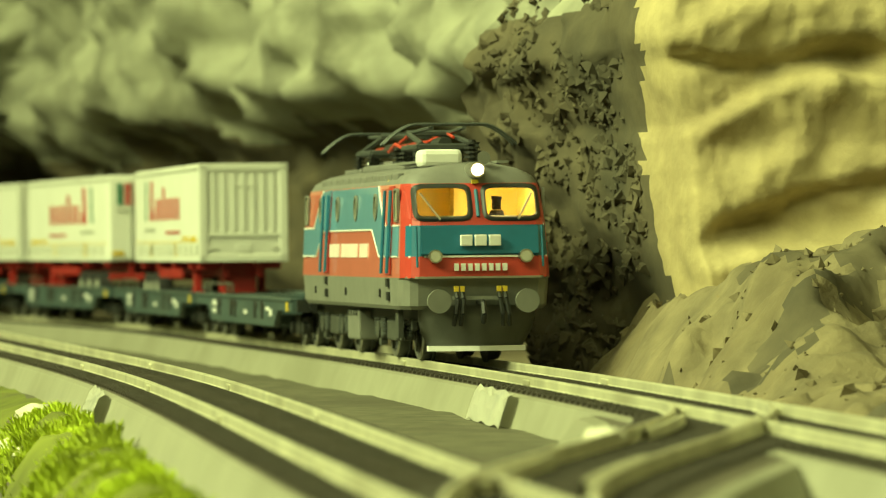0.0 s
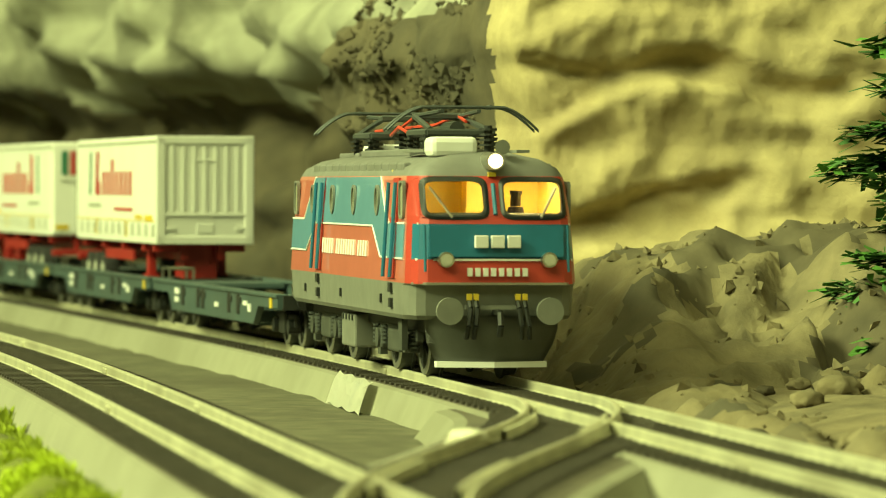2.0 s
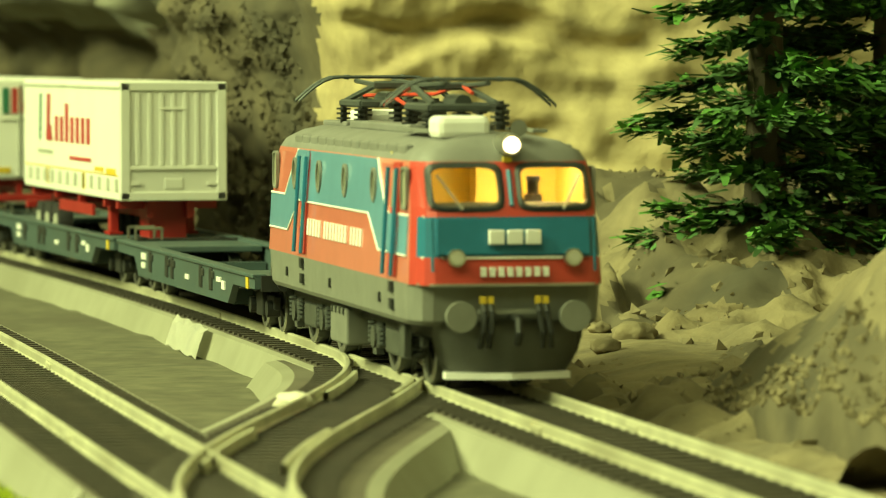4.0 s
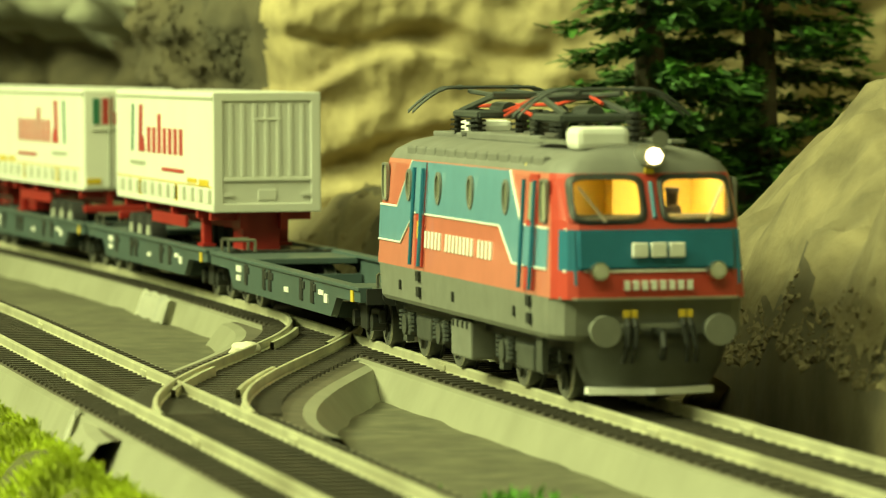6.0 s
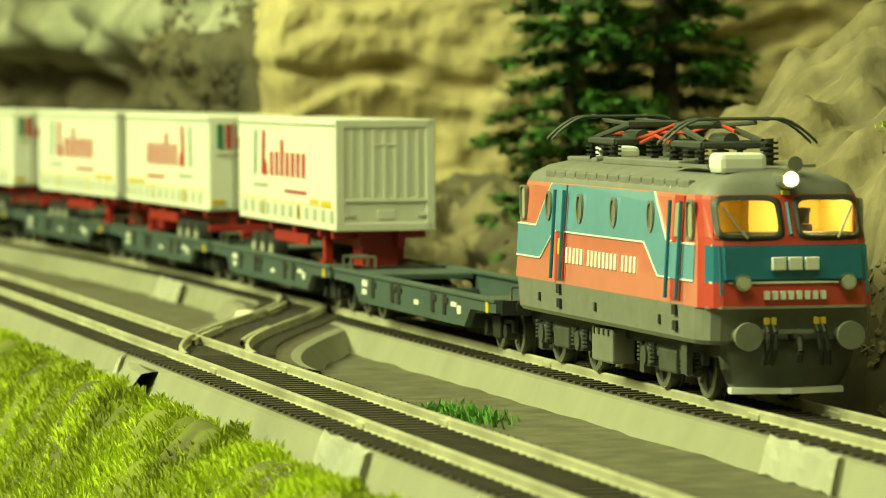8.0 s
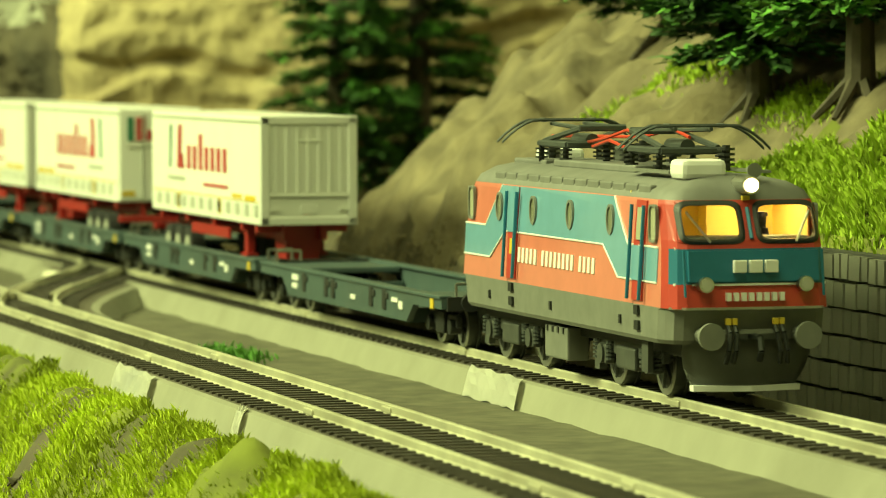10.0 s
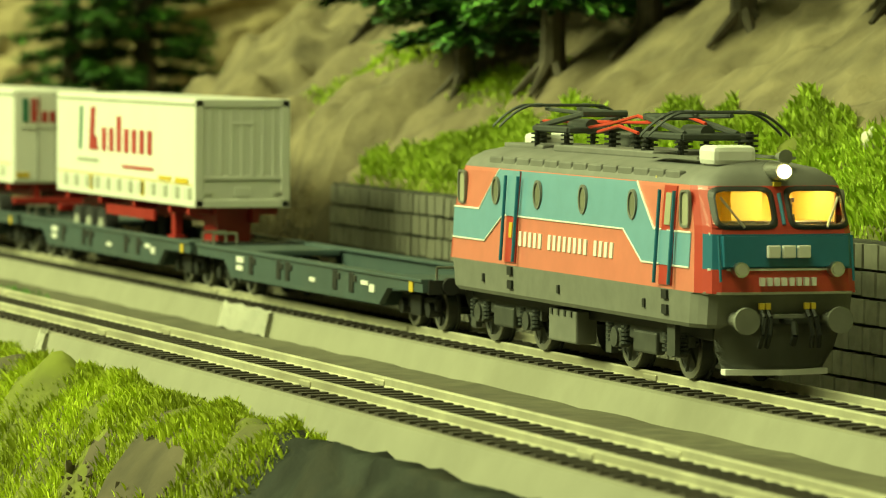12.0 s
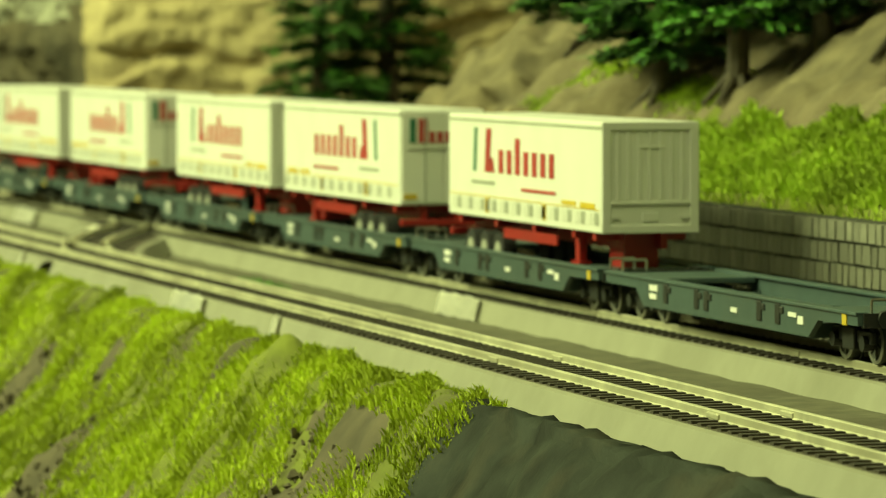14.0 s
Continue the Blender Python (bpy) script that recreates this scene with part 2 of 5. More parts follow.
tagged(part("layout_table", B(-3.1, 1.9, -0.85, 0.9, -0.9, -0.24), WOODTABLE), "wooden base under the railway landscape", "table", kind="structure")


# ---- ground, hill, rocks ----
def ground_z(x, y):
    ny = near_y(x)
    d = ny - 0.021 - y
    z = -0.0098 + 0.0006 * fbm(x * 40, y * 40, 1)
    if d > 0:
        z -= 1.0 * d * smooth01(0.0, 0.03, d) * (1.0 if d < 0.13 else 0.13 / d + 0.3 * (d - 0.13) / d)
        z += (0.006 * fbm(x * 14, y * 14, 3) + 0.004 * fbm(x * 40, y * 40, 9)) * smooth01(0.0, 0.03, d)
    if -1.3 < x < -0.6 and y > track_y(x) + 0.03:
        z += 0.006 * smooth01(0.03, 0.07, y - track_y(x))
    return max(z, -0.22)


ground = grid("ground", 430, 240, lambda u, v: (-3.0 + 4.7 * u, -0.8 + 1.55 * v, ground_z(-3.0 + 4.7 * u, -0.8 + 1.55 * v)),
              [GROUND, TURF, SOIL, BLACKBLOCK], lambda c: 3 if c.y < near_y(c.x) - 0.022 and c.x > 0.10 else 1 if c.y < near_y(c.x) - 0.022 else (2 if c.y > track_y(c.x) + 0.026 else 0))
tagged(ground, "olive brown landscape ground sloping down in front", "ground", kind="structure")

def slope_pt(u, v):
    x = -1.06 + 1.62 * u
    y = near_y(x) - 0.0205 - 0.22 * v ** 1.3
    a = smooth01(0, 0.1, v)
    return (x, y, ground_z(x, y) + 0.0012 * a + a * (0.0045 * fbm(x * 50, y * 50, 41, 4) + 0.003 * max(0, fbm(x * 18, y * 18, 43, 2))))


slope = grid("front_slope", 330, 60, slope_pt, [TURF, DARKROCK_AND_SHADE, BLACKBLOCK], lambda c: 2 if c.x > 0.10 + 0.02 * fbm(c.y * 40, 0, 3) else (1 if fbm(c.x * 20, c.y * 20, 11, 3) > 0.36 - 9 * max(0, near_y(c.x) - 0.0505 - c.y) else 0))
tagged(slope, "rough earth slope with moss in front of the tracks", "slope", kind="structure")

WALL_Y = 0.046
WALL_X0 = -0.36


def hill_z(x, y):
    """Height of the sandy hill beside the track."""
    base = WALL_Y if x > WALL_X0 else 0.034
    d = y - base
    s = smooth01(-0.84, -0.55, x + 0.9 * max(0, d - 0.02) * (1 if x < -0.6 else 0))
    prof = 0.78 * d if d < 0.2 else 0.156 + 0.35 * (d - 0.2)
    lip = 0.027 * smooth01(0, 0.004, d) if x > WALL_X0 else 0.03 * smooth01(-0.002, 0.018, d + 0.006 * fbm(x * 40, y * 40, 5, 4)) * (1 + 0.4 * fbm(x * 30, y * 30, 8))
    z = -0.012 + (lip + 0.012 + prof * (0.86 - 0.06 * smooth01(WALL_X0, -0.6, x))) * s
    z += (0.006 * fbm(x * 12, y * 12, 2) + 0.0046 * fbm(x * 45, y * 45, 6, 5) - 0.004 * smooth01(0.25, 0.5, fbm(x * 22, y * 30, 17, 3))) * smooth01(0.004, 0.03, d) * s
    return z


hill = grid("hill", 640, 120, lambda u, v: (-0.9 + 1.75 * u, 0.034 + 0.46 * v ** 1.5 + (0.0125 if -0.9 + 1.75 * u > WALL_X0 else 0) * (1 - v),
            -0.014 if v == 0 else hill_z(-0.9 + 1.75 * u, 0.034 + 0.46 * v ** 1.5 + (0.0125 if -0.9 + 1.75 * u > WALL_X0 else 0) * (1 - v))), [SOIL, TURF, DARKROCK_AND_SHADE],
            lambda c: 1 if (c.x > -0.3 and WALL_Y - 0.002 < c.y < WALL_Y + 0.034 + 0.012 * fbm(c.x * 18, 0, 4)) else (2 if c.x < WALL_X0 + 0.02 and c.z < 0.014 + 0.014 * fbm(c.x * 22, c.z * 60, 3, 4) else 0))
tagged(hill, "sandy hill of modelled earth rising beside the track", "hill", kind="structure")


def rock_pt(u, v):
    u = u ** 2.3
    y = 0.011 + 0.62 * u
    z = -0.012 + 0.36 * v
    x = -1.075 + 0.10 * u + 0.012 * math.sin(u * 9) - 0.02 * v
    e = smooth01(0.0, 0.028, u)
    x -= (1 - e) * 0.16
    y -= (1 - e) * 0.012 * math.sin(v * 9)
    lay = fbm(y * 5 + z * 3, z * 60, 4.2, 4)
    y += 0.014 * fbm(z * 13, 0.5, 4.4, 3) * smooth01(0.3, 0.0, u)
    x += 0.0055 * fbm(y * 9, z * 16, 1.7) + 0.0032 * lay + 0.0028 * fbm(y * 75, z * 95, 9, 4)
    x += (1 - e) * 0.03 * fbm(y * 40, z * 30, 3.3, 5)
    y += (1 - e) * 0.010 * fbm(z * 26, x * 20, 8.8, 5)
    y += (1 - e) * 0.009 * fbm(x * 45, z * 50, 2.6, 5)
    x -= 0.007 * smooth01(-0.12, -0.34, noise.noise(Vector((y * 24, z * 55, 3.0))))
    x += 0.05 * smooth01(0.09, 0.0, v) * smooth01(0.02, 0.12, u) * (1 + 0.6 * fbm(y * 30, z * 40, 5))
    return (x, y, z)


# Crevice: brown earth, made darker to hold the hollow's shade in its colour.
rock = grid("rock_face", 340, 210, rock_pt, [ROCK, DARKROCK_AND_SHADE, GREYROCK], lambda c: 0 if c.x > -1.105 + 0.012 * fbm(c.y * 30, c.z * 30, 2, 3) or c.y > 0.034 else 1 if c.z < 0.085 + 0.02 * fbm(c.y * 40, c.z * 40, 6, 3) else 2)
tagged(rock, "layered ochre rock face of modelled plaster", "rock face", kind="structure")


def over_pt(u, v):
    y = -0.85 + 1.25 * u
    a = v
    if a < 0.30:
        q = a / 0.30
        x, z = -2.85 + 0.45 * q, 0.098 + 0.004 * math.sin(y * 30)
    else:
        q = (a - 0.30) / 0.70
        x, z = -2.40 - 0.10 * q, 0.098 + 0.40 * q
    x += 0.05 * fbm(y * 9, z * 14, 3.1) + 0.02 * fbm(y * 34, z * 40, 5, 4)
    z += 0.010 * fbm(y * 14, x * 14, 7.7) + 0.004 * fbm(y * 50, x * 50, 2)
    return (x, y, z)


# The overhang's underside is coloured dark for the shade beneath it.
over = grid("rock_overhang", 220, 150, over_pt, [GREYROCK, DARKROCK_AND_SHADE], lambda c: 1 if c.z < 0.102 + 0.014 * fbm(c.y * 30, c.z * 20, 1) else 0)
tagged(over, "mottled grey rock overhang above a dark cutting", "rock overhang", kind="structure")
# Shade inside the cutting, put into the wall's colour.
back = grid("cutting_wall", 90, 50, lambda u, v: (-2.84 + 0.05 * fbm(u * 12, v * 5, 2), -0.85 + 1.4 * u, -0.012 + 0.15 * v), DARKROCK_AND_SHADE)
tagged(back, "rock wall painted shade-dark at the back of the cutting", "rock wall", kind="structure")
# Grey rock above; the foot is dark where the overhang's shade belongs.
side = grid("cutting_side", 200, 90, lambda u, v: (-2.83 + 1.66 * u, track_y(-2.83 + 1.66 * u) + 0.062 + 0.025 * fbm(u * 12, v * 6, 4) + 0.012 * fbm(u * 40, v * 18, 4) + 0.06 * v + 0.045 * smooth01(0.30, 0.20, v + 0.012 * fbm(u * 30, v * 8, 6)), -0.012 + 0.36 * v), [GREYROCK, DARKROCK_AND_SHADE], lambda c: 1 if c.z < 0.072 + 0.016 * fbm(c.x * 20, c.z * 20, 6, 4) else 0)
tagged(side, "mottled grey rock bank beside the cutting", "rock wall", kind="structure")




def foot_pt(u, v):
    x = -1.12 + 0.53 * u
    y = track_y(x) + 0.0235 + 0.16 * v
    a = smooth01(0, 0.08, v)
    z = -0.0104 + a * (0.028 * smooth01(-0.86, -1.045, x + 0.05 * fbm(y * 18, x * 6, 21, 3)) * smooth01(0.0, 0.22, v) + 0.004 + 0.008 * smooth01(0.1, 0.7, v) + 0.006 * fbm(x * 22, y * 30, 5) + 0.0035 * fbm(x * 70, y * 90, 8, 3) - 0.006 * smooth01(0.15, 0.4, fbm(x * 26, y * 44, 13, 3)))
    return (x, y, z)


foot = grid("rock_foot", 240, 70, foot_pt, [SOIL, DARKROCK_AND_SHADE], lambda c: 1 if fbm(c.x * 20, c.y * 30, 31, 4) > 0.3 else 0)
tagged(foot, "rough brown earth at the foot of the rock face", "earth", kind="structure")


def lump(name, x, y, z, r, label, category, material, sq=(1, 1, 0.7), seed=0):
    bm = bmesh.new()
    bmesh.ops.create_icosphere(bm, subdivisions=3, radius=1.0)
    for v in bm.verts:
        n = 1 + 0.35 * fbm(v.co.x * 2 + seed, v.co.y * 2, v.co.z * 2, 3)
        v.co = Vector((v.co.x * sq[0], v.co.y * sq[1], v.co.z * sq[2])) * n * r
    ob = part(name, bm, material, smooth=True)
    ob.location = (x, y, z)
    return tagged(ob, label, category)


# ---- tracks ----
def swept(name, path, x0, x1, prof, material, parent, step=0.02):
    """A profile of (offset, z, material) strips swept along the track."""
    n = int((x1 - x0) / step)
    verts, faces, mi = [], [], []
    k = len(prof)
    for i in range(n + 1):
        x = x0 + (x1 - x0) * i / n
        for o, z, _ in prof:
            verts.append((x, path(x) + o, z))
    for i in range(n):
        for j in range(k - 1):
            faces.append((i * k + j, i * k + j + 1, (i + 1) * k + j + 1, (i + 1) * k + j))
            mi.append(prof[j][2])
    me = bpy.data.meshes.new(name)
    me.from_pydata(verts, [], faces)
    for m in material:
        me.materials.append(m)
    me.polygons.foreach_set("material_index", mi)
    me.update()
    ob = new(name, me)
    ob.parent = parent
    return ob


def rail_profile(o):
    return [(o + 0.0009, -0.0031, 0), (o + 0.0005, -0.0027, 0), (o + 0.0005, -0.0013, 0), (o + 0.00035, -0.001, 0),
            (o - 0.00035, -0.001, 0), (o - 0.0005, -0.0013, 0), (o - 0.0005, -0.0027, 0), (o - 0.0009, -0.0031, 0)]


SLEEPER_MESH = bpy.data.meshes.new("sleeper")
_b = B(-0.0013, 0.0013, -0.0150, 0.0150, -0.0037, -0.0029)
_b.to_mesh(SLEEPER_MESH)
_b.free()
SLEEPER_MESH.materials.append(SLEEPER)


def make_track(name, path, label, cut=()):
    tr = thing(name, label, "railway track", "tracks", "structure")
    bed = [(0.0200, -0.0105, 0), (0.0172, -0.0039, 0), (0.0158, -0.0035, 1), (-0.0158, -0.0035, 0), (-0.0172, -0.0039, 0), (-0.0200, -0.0105, 0)]
    swept("roadbed", path, -2.9, 1.25, bed, (BED, BED_TOP), tr)
    for o in (0.00825, -0.00825):
        swept("rail", path, -2.9, 1.25, rail_profile(o), (RAIL,), tr)
    far = bmesh.new()
    i = 0
    x = -2.88
    while x < 1.22:
        if -1.2 < x < 0.72:
            s = new("sleeper", SLEEPER_MESH)
            s.parent = tr
            s.location = (x, path(x), 0)
        else:
            box(far, x - 0.0013, x + 0.0013, path(x) - 0.015, path(x) + 0.015, -0.0037, -0.0029)
        x += 0.0066
        i += 1
    tagged(part("far_sleepers", far, SLEEPER, tr), kind="stuff")
    for x in np.arange(-1.15, 0.8, 0.172):
        for o in (0.0083, -0.0083):
            c = B(x - 0.004, x + 0.004, path(x) + o - 0.0009, path(x) + o + 0.0009, -0.003, -0.0016, 0.0003)
            part("rail_joint", c, RAIL, tr)
    return tr


track_far = make_track("track_main", track_y, "model railway track with brown sleepers on grey roadbed")
track_near = make_track("track_front", near_y, "second model railway track on grey painted roadbed")


# ---- crossover between the tracks ----
def cross_center(s):
    """Centre of the crossover at s from 0 (front track) to 1 (main track)."""
    x = -0.49 - 0.35 * s
    q = smooth01(0.0, 1.0, s)
    return x, near_y(x) + (track_y(x) - near_y(x)) * q


def cross_strip(offs, zs, mats_i, material, name, parent, s0=0.0, s1=1.0, n=60):
    verts, faces, mi = [], [], []
    k = len(offs)
    for i in range(n + 1):
        s = s0 + (s1 - s0) * i / n
        x, y = cross_center(s)
        xa, ya = cross_center(s + 0.01)
        d = Vector((xa - x, ya - y, 0)).normalized()
        nrm = Vector((d.y, -d.x, 0))
        for o, z in zip(offs, zs):
            verts.append((x + nrm.x * o, y + nrm.y * o, z))
    for i in range(n):
        for j in range(k - 1):
            faces.append((i * k + j, i * k + j + 1, (i + 1) * k + j + 1, (i + 1) * k + j))
            mi.append(mats_i[j])
    me = bpy.data.meshes.new(name)
    me.from_pydata(verts, [], faces)
    for m in material:
        me.materials.append(m)
    me.polygons.foreach_set("material_index", mi)
    ob = new(name, me)
    ob.parent = parent
    return ob


cross = thing("crossover", "curved crossover joining the two model tracks", "railway track", "", "structure")
cross_strip((0.026, 0.0215, 0.019, -0.019, -0.0215, -0.026), (-0.0105, -0.0046, -0.0041, -0.0041, -0.0046, -0.0105), (0, 0, 1, 0, 0), (BED, BED_TOP), "roadbed", cross, 0.0, 1.0)
for o in (0.00825, -0.00825):
    prof = rail_profile(o)
    cross_strip([p[0] for p in prof], [p[1] + 0.0002 for p in prof], [0] * 7, (RAIL,), "rail", cross, 0.05, 0.95)
for o in (0.0062, -0.0062):
    cross_strip((o + 0.0005, o + 0.0004, o - 0.0004, o - 0.0005), (-0.003, -0.0011, -0.0011, -0.003), [0] * 3, (RAIL,), "check_rail", cross, 0.22, 0.40)
    cross_strip((o + 0.0005, o + 0.0004, o - 0.0004, o - 0.0005), (-0.003, -0.0011, -0.0011, -0.003), [0] * 3, (RAIL,), "check_rail", cross, 0.62, 0.78)
for i in range(44):
    s = 0.12 + 0.76 * i / 43
    x, y = cross_center(s)
    xa, ya = cross_center(s + 0.01)
    o = new("sleeper", SLEEPER_MESH)
    o.parent = cross
    o.matrix_local = Matrix.Translation((x, y, 0.0001)) @ Matrix.Rotation(math.atan2(y - ya, x - xa), 4, "Z")
lump("plaster_lump", -0.70, -0.047, -0.0022, 0.0036, "small pale lump of glue on the crossover", "lump", PLASTER, (1.6, 0.9, 0.5), 3)


# ---- paper patches on the banks ----
def patch(x0, x1, path, sgn, label, skew=0.006):
    bm = bmesh.new()
    n = 8
    rows = []
    for o, z in ((0.0163, -0.0030), (0.0178, -0.0040), (0.0192, -0.0068), (0.0203, -0.0096)):
        rows.append([bm.verts.new((x0 + (x1 - x0) * i / n + skew * (o - 0.0163) / 0.004, path(x0) - (o + 0.0004), z + 0.0004 * math.sin(i * 2.1 + o * 900))) for i in range(n + 1)])
    for a, b in zip(rows, rows[1:]):
        for i in range(n):
            bm.faces.new((a[i], b[i], b[i + 1], a[i + 1]))
    bmesh.ops.solidify(bm, geom=bm.faces[:], thickness=0.0004)
    return tagged(part("paper_patch", bm, PAPER), label, "paper patch", "paper patches")


patch(-0.252, -0.205, track_y, -1, "torn white paper patch glued on the grey bank")
patch(-0.285, -0.238, near_y, -1, "cracked pale paper patch on the front bank")
patch(-0.99, -0.935, track_y, -1, "white paper patch glued on the grey bank")
patch(-1.02, -0.965, near_y, -1, "white paper patch on the front bank")
patch(-0.148, -0.140, near_y, -1, "small white paper scrap on the front bank")
patch(-0.552, -0.546, near_y, -1, "small chipped patch on the front bank")


# ---- locomotive (front of the buffer beam at x = 0, rails at z = -0.001) ----
LEVELS = [(0.0115, 0.0172, -0.0035), (0.0124, 0.0178, -0.0025), (0.0186, 0.0180, -0.0012), (0.0190, 0.0180, 0.0006), (0.0240, 0.01775, 0.0), (0.0313, 0.01735, -0.0010),
          (0.0330, 0.01725, -0.0015), (0.0403, 0.0167, -0.0052), (0.0412, 0.0165, -0.0057), (0.0430, 0.0154, -0.0066), (0.0448, 0.0120, -0.0085), (0.0461, 0.006, -0.0125), (0.0463, 0.002, -0.0135)]
NOSE_Y = (0.0, 0.07, 0.30, 0.60, 0.80, 0.90, 0.96, 1.0)
BODY_MID = -0.0845


def half_width(z):
    return float(np.interp(z, [q[0] for q in LEVELS], [q[1] for q in LEVELS]))


def nose_x(z):
    return float(np.interp(z, [q[0] for q in LEVELS], [q[2] for q in LEVELS]))


def nose_drop(q):
    return 0.0010 * q * q + 0.0062 * max(0.0, (q - 0.84) / 0.16) ** 2.0


def loco_body(parent):
    bm = bmesh.new()
    rings = []
    for z, w, nx in LEVELS:
        front = [(nx - nose_drop(q), q * w) for q in NOSE_Y]
        right = [(x, -y) for x, y in front]
        left = front[::-1]
        half = left[:-1] + right
        rear = [(2 * BODY_MID - x, -y) for x, y in half]
        rings.append([bm.verts.new((x, y, z)) for x, y in half + rear])
    n = len(rings[0])
    k = len(NOSE_Y)
    mid = k - 1
    for i, (a, b) in enumerate(zip(rings, rings[1:])):
        for j in range(n):
            c0 = min(abs((j % (n // 2)) - mid), abs(((j + 1) % (n // 2)) - mid)) if (j % (n // 2)) != n // 2 - 1 else 99
            nose = c0 < k - 2
            if i == 6 and c0 in (1, 2, 3, 4) and nose:
                continue
            f = bm.faces.new((a[j], b[j], b[(j + 1) % n], a[(j + 1) % n]))
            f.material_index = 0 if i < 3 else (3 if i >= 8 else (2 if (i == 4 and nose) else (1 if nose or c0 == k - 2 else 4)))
            f.smooth = i >= 8
    bm.faces.new(rings[-1][::-1])
    bm.faces.new(rings[0])
    bm.faces.ensure_lookup_table()
    bmesh.ops.recalc_face_normals(bm, faces=bm.faces)
    return part("body", bm, [GREY, RED, BLUE, ROOF, SIDELIT_RED], parent)


def on_side(x, z, out, sgn):
    return (x, sgn * (half_width(z) + out), z)


def side_plate(name, pts, material, parent, sgn, out=0.0002, thick=0.0003, label=""):
    """A thin painted plate that follows the leaning side."""
    dense = []
    for (xa, za), (xb, zb) in zip(pts, pts[1:] + pts[:1]):
        for q in range(4):
            dense.append((xa + (xb - xa) * q / 4, za + (zb - za) * q / 4))
    return part(name, plate([on_side(x, z, out - thick, sgn) for x, z in dense], (0, sgn, 0), thick), material, parent, label)


def ring_mesh(cx, cz, rx, rz, wide, y, sgn, deep=0.0005, power=2.0, seg=24):
    bm = bmesh.new()
    vs = []
    for s, dy in ((1.0, 0.0), (1.0, deep), (0.0, deep), (0.0, 0.0)):
        row = []
        for i in range(seg):
            a = 2 * math.pi * i / seg
            ca, sa = math.cos(a), math.sin(a)
            ex, ez = math.copysign(abs(ca) ** (2 / power), ca), math.copysign(abs(sa) ** (2 / power), sa)
            row.append(bm.verts.new((cx + (rx + wide * s) * ex, y + sgn * dy, cz + (rz + wide * s) * ez)))
        vs.append(row)
    for a, b in zip(vs, vs[1:] + vs[:1]):
        for i in range(seg):
            bm.faces.new((a[i], a[(i + 1) % seg], b[(i + 1) % seg], b[i]))
    bmesh.ops.recalc_face_normals(bm, faces=bm.faces)
    return bm


def disc_mesh(cx, cz, rx, rz, y, sgn, thick=0.0003, power=2.0, seg=24):
    pts = []
    for i in range(seg):
        a = 2 * math.pi * i / seg
        ca, sa = math.cos(a), math.sin(a)
        pts.append((cx + rx * math.copysign(abs(ca) ** (2 / power), ca), y, cz + rz * math.copysign(abs(sa) ** (2 / power), sa)))
    return plate(pts, (0, sgn, 0), thick)


def front_point(y, z, out):
    q = abs(y) / half_width(z)
    return Vector((nose_x(z) - nose_drop(q) + out, y, z))


def front_plate(name, pts, material, parent, out=0.0003, thick=0.0004, label=""):
    return part(name, plate([front_point(y, z, out - thick) for y, z in pts], (1, 0, 0), thick), material, parent, label)


def wheelset(parent, x, r, rim_mat, gauge=0.0083):
    """Two wheels and an axle that turn together."""
    ax = new("wheelset")
    ax.parent = parent
    ax.location = (x, 0, -0.001 + r)
    for s in (1, -1):
        bm = bmesh.new()
        rod(bm, (0, s * (gauge - 0.0014), 0), (0, s * (gauge + 0.0011), 0), r, 28)
        rod(bm, (0, s * (gauge - 0.0019), 0), (0, s * (gauge - 0.0013), 0), r + 0.0007, 28)
        w = part("wheel", bm, BOGIE, ax)
        part("tyre", ring_mesh(0, 0, r * 0.78, r * 0.78, r * 0.2, s * (gauge + 0.0010), s, 0.0004), rim_mat, w, "bright metal tyre")
        bm = bmesh.new()
        for i in range(6):
            a = i * math.pi / 3
            rod(bm, (0, s * (gauge + 0.0011), 0), (r * 0.8 * math.cos(a), s * (gauge + 0.0011), r * 0.8 * math.sin(a)), r * 0.08, 6)
        part("spokes", bm, BOGIE, w)
    part("axle", R((0, -0.007, 0), (0, 0.007, 0), 0.0012), DARK, ax)
    return ax


WHEELS = []


def bars(x0, widths, z0, z1, gap, maker):
    """Plain bars in place of letters."""
    x = x0
    for w in widths:
        if w > 0:
            maker(x, x + w, z0, z1)
        x += abs(w) + gap


